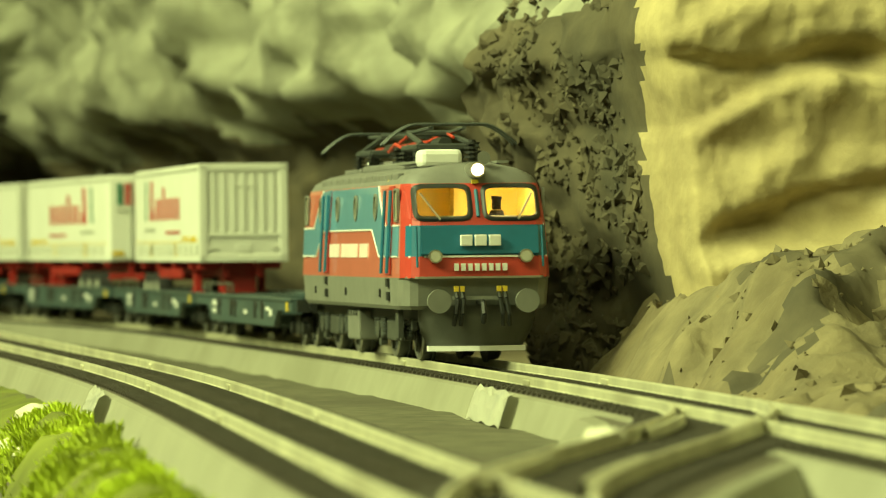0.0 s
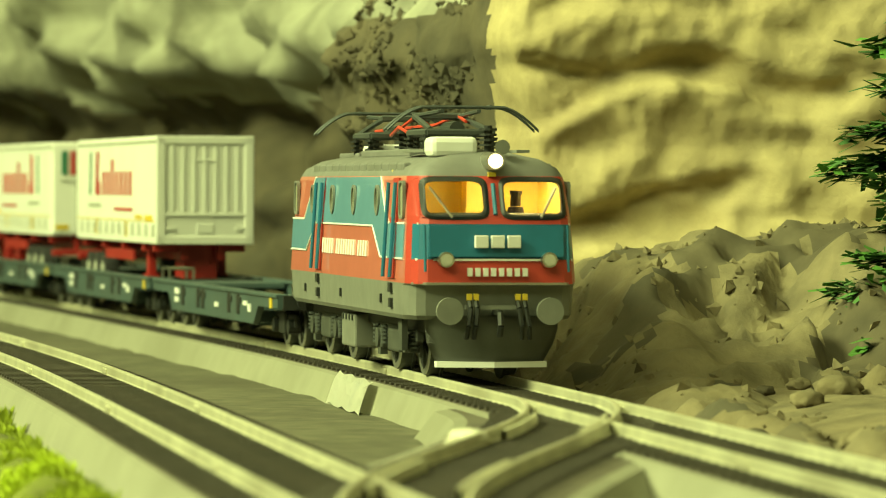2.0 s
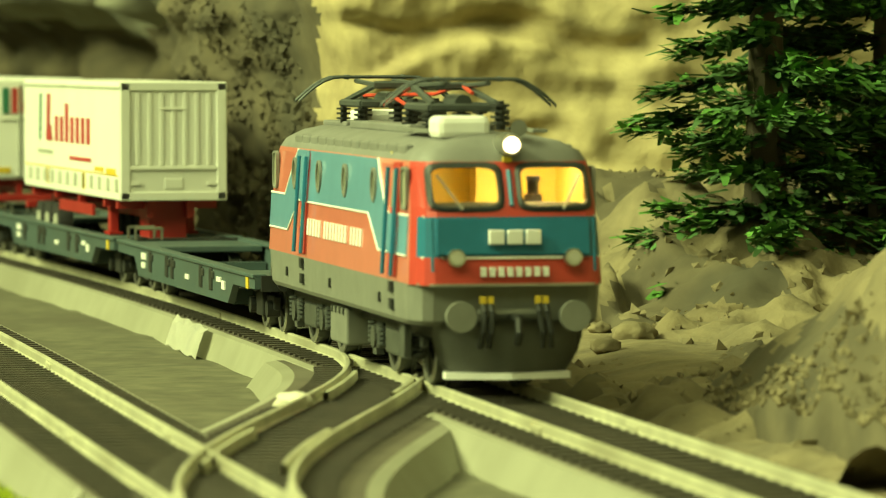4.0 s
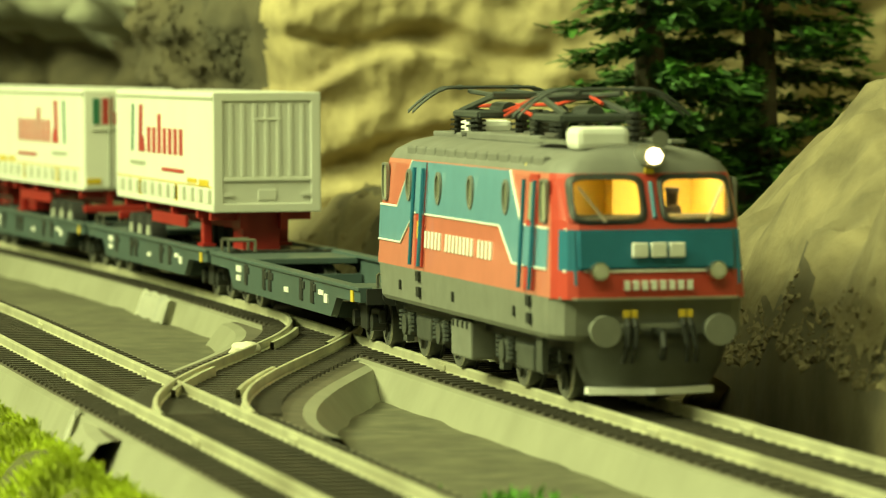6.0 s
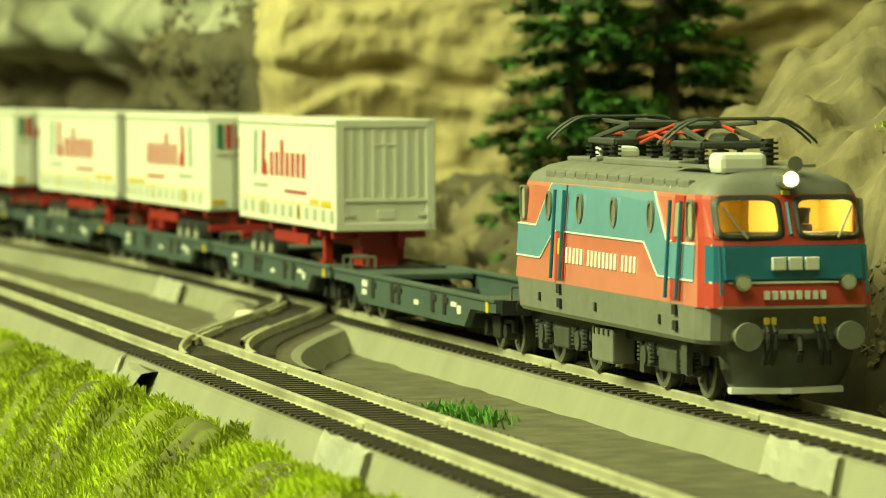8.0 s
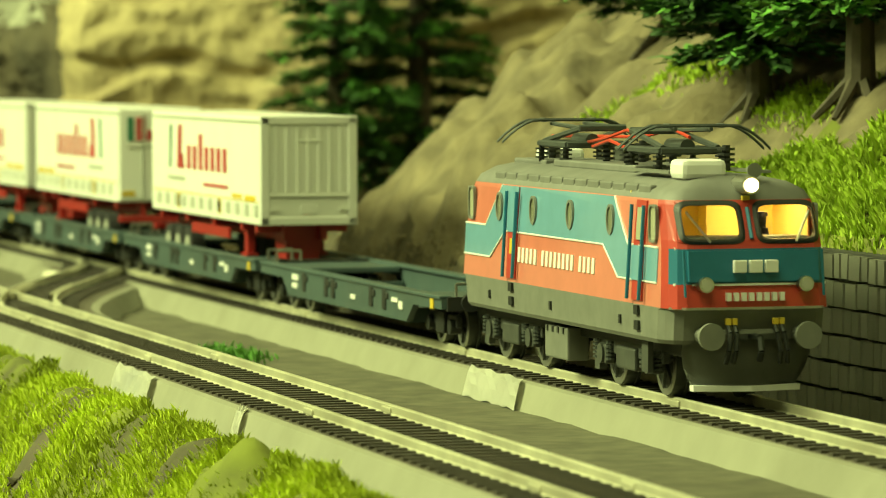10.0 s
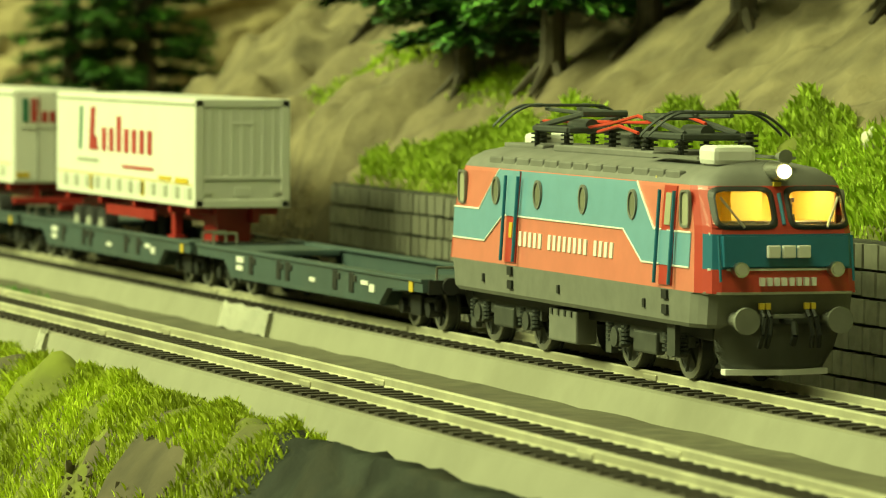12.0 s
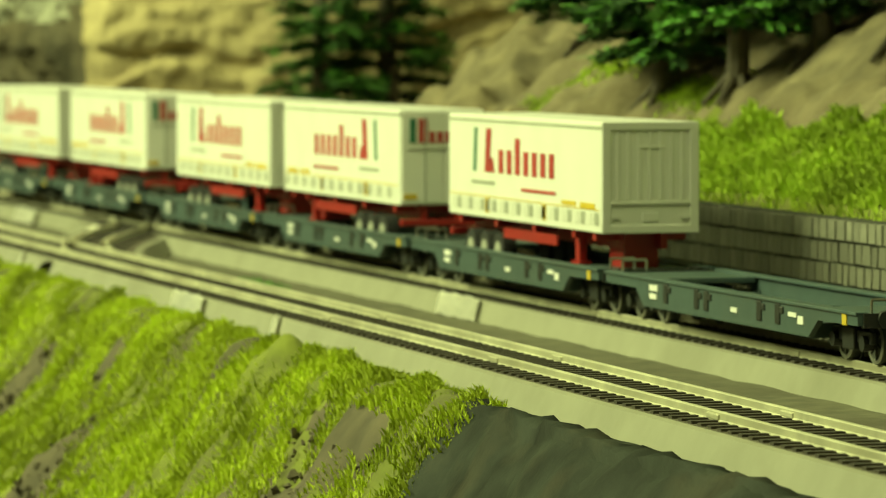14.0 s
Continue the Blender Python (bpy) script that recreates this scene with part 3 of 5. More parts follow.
def make_loco():
    lc = thing("locomotive", "red blue and grey electric model locomotive with lit cab", "locomotive")
    loco_body(lc)
    # roof details
    part("underframe", B(-0.163, -0.009, -0.0125, 0.0125, 0.0085, 0.0117, 0.0005), DARK, lc)
    for i in range(13):
        for s in (1, -1):
            x = -0.142 + i * 0.0094
            part("roof_vent", B(x, x + 0.0085, s * 0.0150 - 0.0008, s * 0.0150 + 0.0008, 0.0412, 0.0440, 0.0004), ROOF, lc)
    part("roof_hatch", B(-0.118, -0.055, -0.0085, 0.0085, 0.0455, 0.0472, 0.0004), ROOF, lc)
    part("roof_hatch", B(-0.155, -0.128, -0.0075, 0.0075, 0.0455, 0.0468, 0.0004), ROOF, lc)
    for s in (1, -1):
        part("roof_walkway", B(-0.05, -0.022, s * 0.010 - 0.0014, s * 0.010 + 0.0014, 0.0462, 0.0468), GREY, lc)
    part("air_unit", B(-0.0215, -0.0125, -0.0115, -0.0015, 0.0452, 0.0494, 0.0012), WHITE, lc, "white roof box")
    part("air_unit", B(-0.158, -0.149, -0.0015, 0.0085, 0.0452, 0.0490, 0.0012), WHITE, lc, "white roof box")
    part("horn", R((-0.011, 0.0025, 0.0472), (-0.0068, 0.0025, 0.0472), 0.0006, r2=0.0016, seg=12), GREY, lc)
    # pantographs, folded
    for cx, d in ((-0.052, 1), (-0.123, -1)):
        pg = new("pantograph")
        pg.parent = lc
        for dx in (-0.010, 0.010):
            for s in (1, -1):
                bm = R((cx + dx, s * 0.0070, 0.0464), (cx + dx, s * 0.0070, 0.0502), 0.0007)
                for q in range(3):
                    rod(bm, (cx + dx, s * 0.0070, 0.0472 + q * 0.001), (cx + dx, s * 0.0070, 0.0476 + q * 0.001), 0.0015, 10)
                part("insulator", bm, DARK, pg)
        bm = bmesh.new()
        for s in (1, -1):
            rod(bm, (cx - 0.0115, s * 0.0070, 0.0506), (cx + 0.0115, s * 0.0070, 0.0506), 0.0008, 6)
            rod(bm, (cx + d * 0.010, s * 0.0062, 0.0512), (cx - d * 0.016, s * 0.0050, 0.0545), 0.0007, 6)
            rod(bm, (cx - d * 0.016, s * 0.0050, 0.0545), (cx + d * 0.012, s * 0.0040, 0.0552), 0.0005, 6)
        for x in (cx - 0.0115, cx, cx + 0.0115):
            rod(bm, (x, -0.0072, 0.0506), (x, 0.0072, 0.0506), 0.0008, 6)
        rod(bm, (cx - d * 0.016, -0.0055, 0.0545), (cx - d * 0.016, 0.0055, 0.0545), 0.0008, 6)
        rod(bm, (cx - 0.004, 0, 0.0514), (cx + 0.008, 0, 0.0514), 0.0017, 10)
        part("frame", bm, RODS, pg)
        for x in (cx + d * 0.010, cx + d * 0.0145):
            bm = bmesh.new()
            pts = [(x, y, 0.0560 - 0.0045 * max(0.0, (abs(y) - 0.0085) / 0.0075) ** 1.6) for y in np.linspace(-0.0165, 0.0165, 19)]
            rows = [[bm.verts.new((px + 0.0004 * math.cos(k * 1.0472), py, pz + 0.0004 * math.sin(k * 1.0472))) for k in range(6)] for px, py, pz in pts]
            for a, b in zip(rows, rows[1:]):
                for k in range(6):
                    bm.faces.new((a[k], a[(k + 1) % 6], b[(k + 1) % 6], b[k]))
            bm.faces.new(rows[0][::-1]), bm.faces.new(rows[-1])
            part("contact_strip", bm, RODS, pg, "bent contact strip")
        bm = bmesh.new()
        for y in (-0.006, 0.006):
            rod(bm, (cx + d * 0.010, y, 0.0560), (cx + d * 0.0145, y, 0.0560), 0.0005, 6)
        part("collector", bm, RODS, pg)
    for x, y in ((-0.078, -0.003), (-0.086, 0.003), (-0.094, -0.003), (-0.070, 0.005), (-0.148, 0.0), (-0.030, 0.004)):
        bm = R((x, y, 0.0465), (x, y, 0.0520), 0.0009, seg=10)
        for q in range(4):
            rod(bm, (x, y, 0.0476 + q * 0.0011), (x, y, 0.0481 + q * 0.0011), 0.0019, 12)
        part("insulator", bm, DARK, lc)
    part("busbar", rods([(-0.062, -0.003, 0.0525), (-0.078, -0.003, 0.0545), (-0.094, -0.003, 0.0525), (-0.112, -0.002, 0.0512)], 0.0004), REDWIRE, lc, "red roof cable")
    part("busbar", rods([(-0.055, 0.004, 0.0532), (-0.070, 0.005, 0.0548), (-0.086, 0.003, 0.0528), (-0.148, 0.0, 0.0520)], 0.0004), REDWIRE, lc, "red roof cable")
    part("busbar", rods([(-0.070, -0.006, 0.0508), (-0.082, -0.006, 0.0522), (-0.098, -0.005, 0.0505)], 0.0004), REDWIRE, lc, "red roof cable")
    part("transformer", B(-0.103, -0.093, 0.001, 0.007, 0.0468, 0.0505, 0.0008), BOGIE, lc)
    # painted sides, their blue lightened for the light that falls on them
    for s in (-1, 1):
        side_plate("blue_band", [(-0.0098, 0.024), (-0.0098, 0.0313), (-0.031, 0.0313), (-0.043, 0.0410), (-0.132, 0.0410), (-0.144, 0.0313), (-0.1618, 0.0313), (-0.1618, 0.024), (-0.139, 0.024), (-0.127, 0.0305), (-0.049, 0.0305), (-0.037, 0.024)], SIDELIT_BLUE, lc, s, label="blue painted band")
        for pts in ([(-0.0098, 0.024), (-0.037, 0.024), (-0.049, 0.0305), (-0.127, 0.0305), (-0.139, 0.024), (-0.1618, 0.024)], [(-0.0098, 0.0313), (-0.031, 0.0313), (-0.043, 0.0410)], [(-0.132, 0.0410), (-0.144, 0.0313), (-0.1618, 0.0313)]):
            bm = bmesh.new()
            for (xa, za), (xb, zb) in zip(pts, pts[1:]):
                for q in range(4):
                    a = on_side(xa + (xb - xa) * q / 4, za + (zb - za) * q / 4, 0.0001, s)
                    b = on_side(xa + (xb - xa) * (q + 1) / 4, za + (zb - za) * (q + 1) / 4, 0.0001, s)
                    rod(bm, a, b, 0.00026, 6)
            part("white_line", bm, WHITE, lc)
        # lettering shown as plain bars
        def letter(x0, x1, z0, z1):
            side_plate("letter_bar", [(-x0, z0), (-x1, z0), (-x1, z1), (-x0, z1)], WHITE, lc, s, 0.0003, 0.0003)
        bars(0.0545, [0.0017] * 4 + [-0.0014] + [0.0017] * 8 + [-0.0014] + [0.0017] * 5, 0.0238, 0.0272, 0.0016, letter)
        for x, z in ((-0.0440, 0.0360), (-0.0745, 0.0360), (-0.1040, 0.0360), (-0.1325, 0.0360)):
            y = s * (half_width(z) + 0.0001)
            p = part("porthole", ring_mesh(x, z, 0.0019, 0.0027, 0.0006, y, s, 0.0006), GREY, lc, "round window with grey rim")
            part("pane", disc_mesh(x, z, 0.0020, 0.0028, y, s, 0.0003), PORT_GLASS, p)
        for dx in (-0.0225, -0.1200):
            d = side_plate("door", [(dx - 0.0034, 0.0198), (dx + 0.0034, 0.0198), (dx + 0.0034, 0.0408), (dx - 0.0034, 0.0408)], [RED if dx > -0.1 else RED], lc, s, 0.00045, 0.0004, "red cab door")
            if dx < -0.1:
                side_plate("door_band", [(dx - 0.0034, 0.0305), (dx + 0.0034, 0.0305), (dx + 0.0034, 0.0410), (dx - 0.0034, 0.0410)], SIDELIT_BLUE, d, s, 0.0006, 0.0003)
                side_plate("letter_bar", [(dx - 0.001, 0.0255), (dx + 0.001, 0.0255), (dx + 0.001, 0.0290), (dx - 0.001, 0.0290)], YELLOW, d, s, 0.0007, 0.0003)
            else:
                side_plate("door_band", [(dx - 0.0034, 0.024), (dx + 0.0034, 0.024), (dx + 0.0034, 0.0313), (dx - 0.0034, 0.0313)], SIDELIT_BLUE, d, s, 0.0006, 0.0003)
                side_plate("pane", [(dx - 0.0016, 0.0325), (dx + 0.0016, 0.0325), (dx + 0.0016, 0.0393), (dx - 0.0016, 0.0393)], SIDE_PANE, d, s, 0.0007, 0.0003)
            for hx in (dx - 0.0042, dx + 0.0042):
                part("handrail", R(on_side(hx, 0.0200, 0.0012, s), on_side(hx, 0.0398, 0.0012, s), 0.00042, 8), BLUE, lc, "blue handrail")
            for z in (0.0178, 0.0146):
                part("step_recess", B(dx - 0.0014, dx + 0.0014, s * half_width(z) - 0.0006, s * half_width(z) + 0.0002, z - 0.0010, z + 0.0010), DARK, lc)
        for wx in (-0.0132, -0.1565):
            y = s * (half_width(0.036) + 0.0001)
            w = part("cab_side_window", ring_mesh(wx, 0.0362, 0.0021, 0.0035, 0.0005, y, s, 0.0007, 5.0), GREY, lc, "cab side window")
            part("pane", disc_mesh(wx, 0.0362, 0.0022, 0.0036, y, s, 0.0003, 5.0), SIDE_PANE, w)
        for x in (-0.035, -0.139, -0.088):
            part("step_recess", B(x - 0.0006, x + 0.0006, s * 0.0178 - 0.0005, s * 0.0178 + 0.0003, 0.0143, 0.0162), DARK, lc)
    # both ends; the front one lies towards +x
    front_plate("white_line", [(-0.0160, 0.0311), (0.0160, 0.0311), (0.0160, 0.0316), (-0.0160, 0.0316)], WHITE, lc)
    for y0, y1 in ((-0.0165, -0.012), (-0.012, -0.006), (-0.006, 0.0), (0.0, 0.006), (0.006, 0.012), (0.012, 0.0165)):
        front_plate("white_line", [(y0, 0.02375), (y1, 0.02375), (y1, 0.0242), (y0, 0.0242)], WHITE, lc, 0.0005, 0.0006)
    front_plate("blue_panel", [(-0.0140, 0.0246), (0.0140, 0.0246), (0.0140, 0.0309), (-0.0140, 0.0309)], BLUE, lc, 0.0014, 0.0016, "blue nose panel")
    for y0 in (-0.0048, -0.0014, 0.0020):
        part("logo_bar", B(0.0006, 0.0019, y0, y0 + 0.0028, 0.0264, 0.0290, 0.0002), WHITE, lc, "pale plain logo bar")
    for i in range(8):
        y0 = -0.0062 + i * 0.00165
        part("number_bar", B(-0.0004, 0.0014, y0, y0 + 0.00095, 0.0206, 0.0223), WHITE, lc, "white plain number bar")
    part("nose_sill", plate([front_point(y, 0.0188, 0.0012) for y in np.linspace(-0.0172, 0.0172, 15)] + [front_point(y, 0.0188, -0.003) for y in np.linspace(0.0172, -0.0172, 15)], (0, 0, 1), 0.0005), RIM, lc, "pale ledge")
    for y in (-0.0108, 0.0108):
        h = part("headlight", R((-0.002, y, 0.0240), (0.0021, y, 0.0240), 0.0016, 20), STEEL, lc, "round chrome lamp")
        part("lens", R((0.0019, y, 0.0240), (0.0023, y, 0.0240), 0.0012, 20), LENS, h)
    h = part("top_headlight", R((-0.009, 0, 0.0443), (-0.0016, 0, 0.0443), 0.0019, 20), STEEL, lc, "lit round headlamp")
    part("lens", R((-0.0018, 0, 0.0443), (-0.0010, 0, 0.0443), 0.0014, 20), HEADLAMP, h, "glowing lens")
    part("number_lamp", B(-0.0068, -0.0050, -0.0008, 0.0008, 0.0411, 0.0420), YELLOW, lc)
    part("pillar_strip", R(front_point(0.0, 0.0333, 0.0004), front_point(0.0, 0.0396, 0.0004), 0.00045, 8), BLUE, lc, "blue centre strip")
    for sy in (-1, 1):
        for y in (0.0167,):
            part("handrail", R(front_point(sy * 0.0150, 0.0215, 0.0012), front_point(sy * 0.0150, 0.0310, 0.0012), 0.0003), BLUE, lc)
        # windscreen: frame, glass, wiper
        cy, cz = sy * 0.0082, 0.03665
        bm = bmesh.new()
        seg = 32
        ringv = []
        for e, o in ((0.0, 0.0006), (0.00035, 0.0006), (0.0010, 0.0001), (-0.0001, -0.0006)):
            row = []
            for i in range(seg):
                a = 2 * math.pi * i / seg
                ca, sa = math.cos(a), math.sin(a)
                yy = cy + (0.0061 + e) * math.copysign(abs(ca) ** 0.35, ca)
                zz = cz + (0.0035 + e) * math.copysign(abs(sa) ** 0.35, sa)
                row.append(bm.verts.new(front_point(yy, zz, o)))
            ringv.append(row)
        for a, b in zip(ringv, ringv[1:] + ringv[:1]):
            for i in range(seg):
                bm.faces.new((a[i], a[(i + 1) % seg], b[(i + 1) % seg], b[i]))
        bmesh.ops.recalc_face_normals(bm, faces=bm.faces)
        wsn = part("windscreen", bm, DARK, lc, "lit cab windscreen in dark frame")
        part("pane", plate([front_point(cy + 0.0060 * ex, cz + 0.0034 * ez, -0.0004) for ex, ez in ((-1, -1), (-0.5, -1), (0, -1), (0.5, -1), (1, -1), (1, 1), (0.5, 1), (0, 1), (-0.5, 1), (-1, 1))], (1, 0, 0), 0.0002), GLASS, wsn).visible_shadow = False
        # red surround that fills the opening's edge
        fr = bmesh.new()
        o2 = []
        for i in range(seg):
            a = 2 * math.pi * i / seg
            ca, sa = math.cos(a), math.sin(a)
            o2.append((fr.verts.new(front_point(cy + 0.0066 * math.copysign(abs(ca) ** 0.35, ca), cz + 0.0039 * math.copysign(abs(sa) ** 0.35, sa), 0.0)),
                       fr.verts.new(front_point(sy * min(0.0162, max(0.0009, abs(cy + 0.0079 * math.copysign(abs(ca) ** 0.12, ca)))), cz + 0.0040 * math.copysign(abs(sa) ** 0.12, sa), 0.0))))
        for i in range(seg):
            a, b = o2[i], o2[(i + 1) % seg]
            fr.faces.new((a[0], b[0], b[1], a[1]))
        part("window_surround", fr, RED, wsn)
        part("wiper", rods([front_point(cy - 0.0052, cz + 0.0022, 0.0012), front_point(cy - 0.0010 if sy < 0 else cy + 0.0002, cz - 0.0040, 0.0012)] if sy < 0 else [front_point(cy + 0.0050, cz + 0.0022, 0.0012), front_point(cy + 0.0012, cz - 0.0040, 0.0012)], 0.00028), RIM, lc)
    # cab interior
    bm = bmesh.new()
    box(bm, -0.0340, -0.0335, -0.0160, 0.0160, 0.0305, 0.0425)
    box(bm, -0.0335, -0.0080, -0.0160, 0.0160, 0.0305, 0.0310)
    box(bm, -0.0335, -0.0110, -0.0160, -0.0156, 0.0310, 0.0412)
    box(bm, -0.0335, -0.0110, 0.0156, 0.0160, 0.0310, 0.0412)
    box(bm, -0.0335, -0.0120, -0.0150, 0.0150, 0.0420, 0.0423)
    box(bm, -0.0335, -0.0280, -0.0010, 0.0060, 0.0310, 0.0405)
    part("cab_interior", bm, CAB, lc, "yellow lit cab interior")
    part("cab_lamp", B(-0.0200, -0.0150, 0.0050, 0.0110, 0.0412, 0.0418), CABLAMP, lc, "glowing cab lamp")
    part("desk", B(-0.0150, -0.0085, -0.0150, 0.0150, 0.0311, 0.0335, 0.0004), GREY, lc)
    # buffers, coupling, hoses, plough
    for sx, base in ((1, 0.0), (-1, 2 * BODY_MID)):
        def X(v, sx=sx, base=base):
            return base + sx * v
        for y in (-0.0105, 0.0105):
            bm = R((X(-0.004), y, 0.0135), (X(0.0035), y, 0.0135), 0.0016, 14)
            rod(bm, (X(0.0035), y, 0.0135), (X(0.0046), y, 0.0135), 0.0028, 24)
            part("buffer", bm, GREY, lc, "round grey buffer")
        part("coupling", rods([(X(-0.002), 0, 0.0132), (X(0.0042), 0, 0.0132), (X(0.0050), 0, 0.0105), (X(0.0036), 0, 0.0085)], 0.0007), DARK, lc)
        part("beam_rail", B(min(X(-0.001), X(0.0005)), max(X(-0.001), X(0.0005)), -0.0065, 0.0065, 0.0138, 0.0146), GREY, lc)
        for y in (-0.0058, -0.0044, 0.0044, 0.0058):
            part("hose", rods([(X(0.0003), y, 0.0158), (X(0.0024), y, 0.0140), (X(0.0030), y * 1.1, 0.0105), (X(0.0018), y * 1.15, 0.0078)], 0.00055), DARK, lc, "dark air hose")
            part("hose_cock", B(min(X(0.0002), X(0.0012)), max(X(0.0002), X(0.0012)), y - 0.0005, y + 0.0005, 0.0157, 0.0170), YELLOW, lc, "yellow hose cock")
        ys = np.linspace(-0.0140, 0.0140, 15)
        bm = bmesh.new()
        rows = []
        for z, f in ((0.0122, 1.0), (0.0095, 1.0), (0.0065, 0.95), (0.0040, 0.86), (0.0026, 0.80)):
            rows.append([bm.verts.new((X(0.0008 - 0.0052 * abs(y / 0.014) ** 1.7 - 0.0030 * (0.0122 - z) / 0.01), y * f, z)) for y in ys])
        for a, b in zip(rows, rows[1:]):
            for i in range(14):
                bm.faces.new((a[i], b[i], b[i + 1], a[i + 1]))
        bmesh.ops.solidify(bm, geom=bm.faces[:], thickness=0.0006)
        bmesh.ops.recalc_face_normals(bm, faces=bm.faces)
        part("snow_plough", bm, GREY, lc, "grey curved pilot plough", smooth=True)
        bm = bmesh.new()
        for y0, y1 in ((-0.0116, 0.0), (0.0, 0.0116)):
            p = [(X(-0.0015 - 0.0030 * abs(y0) / 0.0116), y0), (X(-0.0015 - 0.0030 * abs(y1) / 0.0116), y1), (X(-0.0040 - 0.0030 * abs(y1) / 0.0116), y1), (X(-0.0040 - 0.0030 * abs(y0) / 0.0116), y0)]
            a = [bm.verts.new((x, y, 0.0017)) for x, y in p]
            b = [bm.verts.new((x, y, 0.0029)) for x, y in p]
            bm.faces.new(a[::-1]), bm.faces.new(b)
            for i in range(4):
                bm.faces.new((a[i], a[(i + 1) % 4], b[(i + 1) % 4], b[i]))
        bmesh.ops.recalc_face_normals(bm, faces=bm.faces)
        part("plough_edge", bm, WHITE, lc, "white lower edge")
    # bogies
    for cx in (-0.0465, -0.1380):
        bg = new("bogie")
        bg.parent = lc
        bm = bmesh.new()
        for s in (1, -1):
            box(bm, cx - 0.024, cx + 0.024, s * 0.0117 - 0.0009, s * 0.0117 + 0.0009, 0.0062, 0.0095, 0.0004)
            box(bm, cx - 0.007, cx + 0.007, s * 0.0122 - 0.0012, s * 0.0122 + 0.0012, 0.0035, 0.0085, 0.0006)
            box(bm, cx - 0.027, cx - 0.0235, s * 0.0112 - 0.0008, s * 0.0112 + 0.0008, 0.0020, 0.0090)
        box(bm, cx - 0.0225, cx + 0.0225, -0.0105, 0.0105, 0.0075, 0.0088)
        part("bogie_frame", bm, BOGIE, bg)
        for dx in (-0.0170, 0.0170):
            for s in (1, -1):
                bm = R((cx + dx, s * 0.0104, 0.0060), (cx + dx, s * 0.0140, 0.0060), 0.0022, 14)
                box(bm, cx + dx - 0.0030, cx + dx + 0.0030, s * 0.0123 - 0.0012, s * 0.0123 + 0.0012, 0.0038, 0.0082, 0.0005)
                part("axle_box", bm, BOGIE, bg)
                for e in (-0.0048, 0.0048):
                    bm = bmesh.new()
                    for q in range(5):
                        rod(bm, (cx + dx + e, s * 0.0127, 0.0048 + q * 0.0009), (cx + dx + e, s * 0.0127, 0.0053 + q * 0.0009), 0.0013, 10)
                    part("spring", bm, RODS, bg)
            WHEELS.append((wheelset(lc, cx + dx, 0.0070, RIM), 0.0070))
    for s in (1, -1):
        part("battery_box", B(-0.1010, -0.0830, s * 0.0130 - 0.0026, s * 0.0130 + 0.0026, 0.0030, 0.0105, 0.0005), GREY, lc, "grey equipment box")
        for i in range(4):
            part("latch", B(-0.0990 + i * 0.0042, -0.0980 + i * 0.0042, s * 0.0157 - 0.0002, s * 0.0157 + 0.0003, 0.0090, 0.0103), BOGIE, lc)
        part("ladder", B(-0.0275, -0.0230, s * 0.0150 - 0.0006, s * 0.0150 + 0.0006, 0.0045, 0.0115), BOGIE, lc)
    # the little painted figure in the cab is one plain mesh
    bm = R((-0.0175, 0.0075, 0.0312), (-0.0175, 0.0075, 0.0348), 0.0022, 14, 0.0016)
    rod(bm, (-0.0175, 0.0075, 0.0349), (-0.0175, 0.0075, 0.0374), 0.0011, 14, 0.00115)
    rod(bm, (-0.0173, 0.0075, 0.0373), (-0.0173, 0.0075, 0.0382), 0.0014, 14)
    part("cab_figure", bm, FIGURE, lc, "plain dark figurine")
    return lc


loco = make_loco()


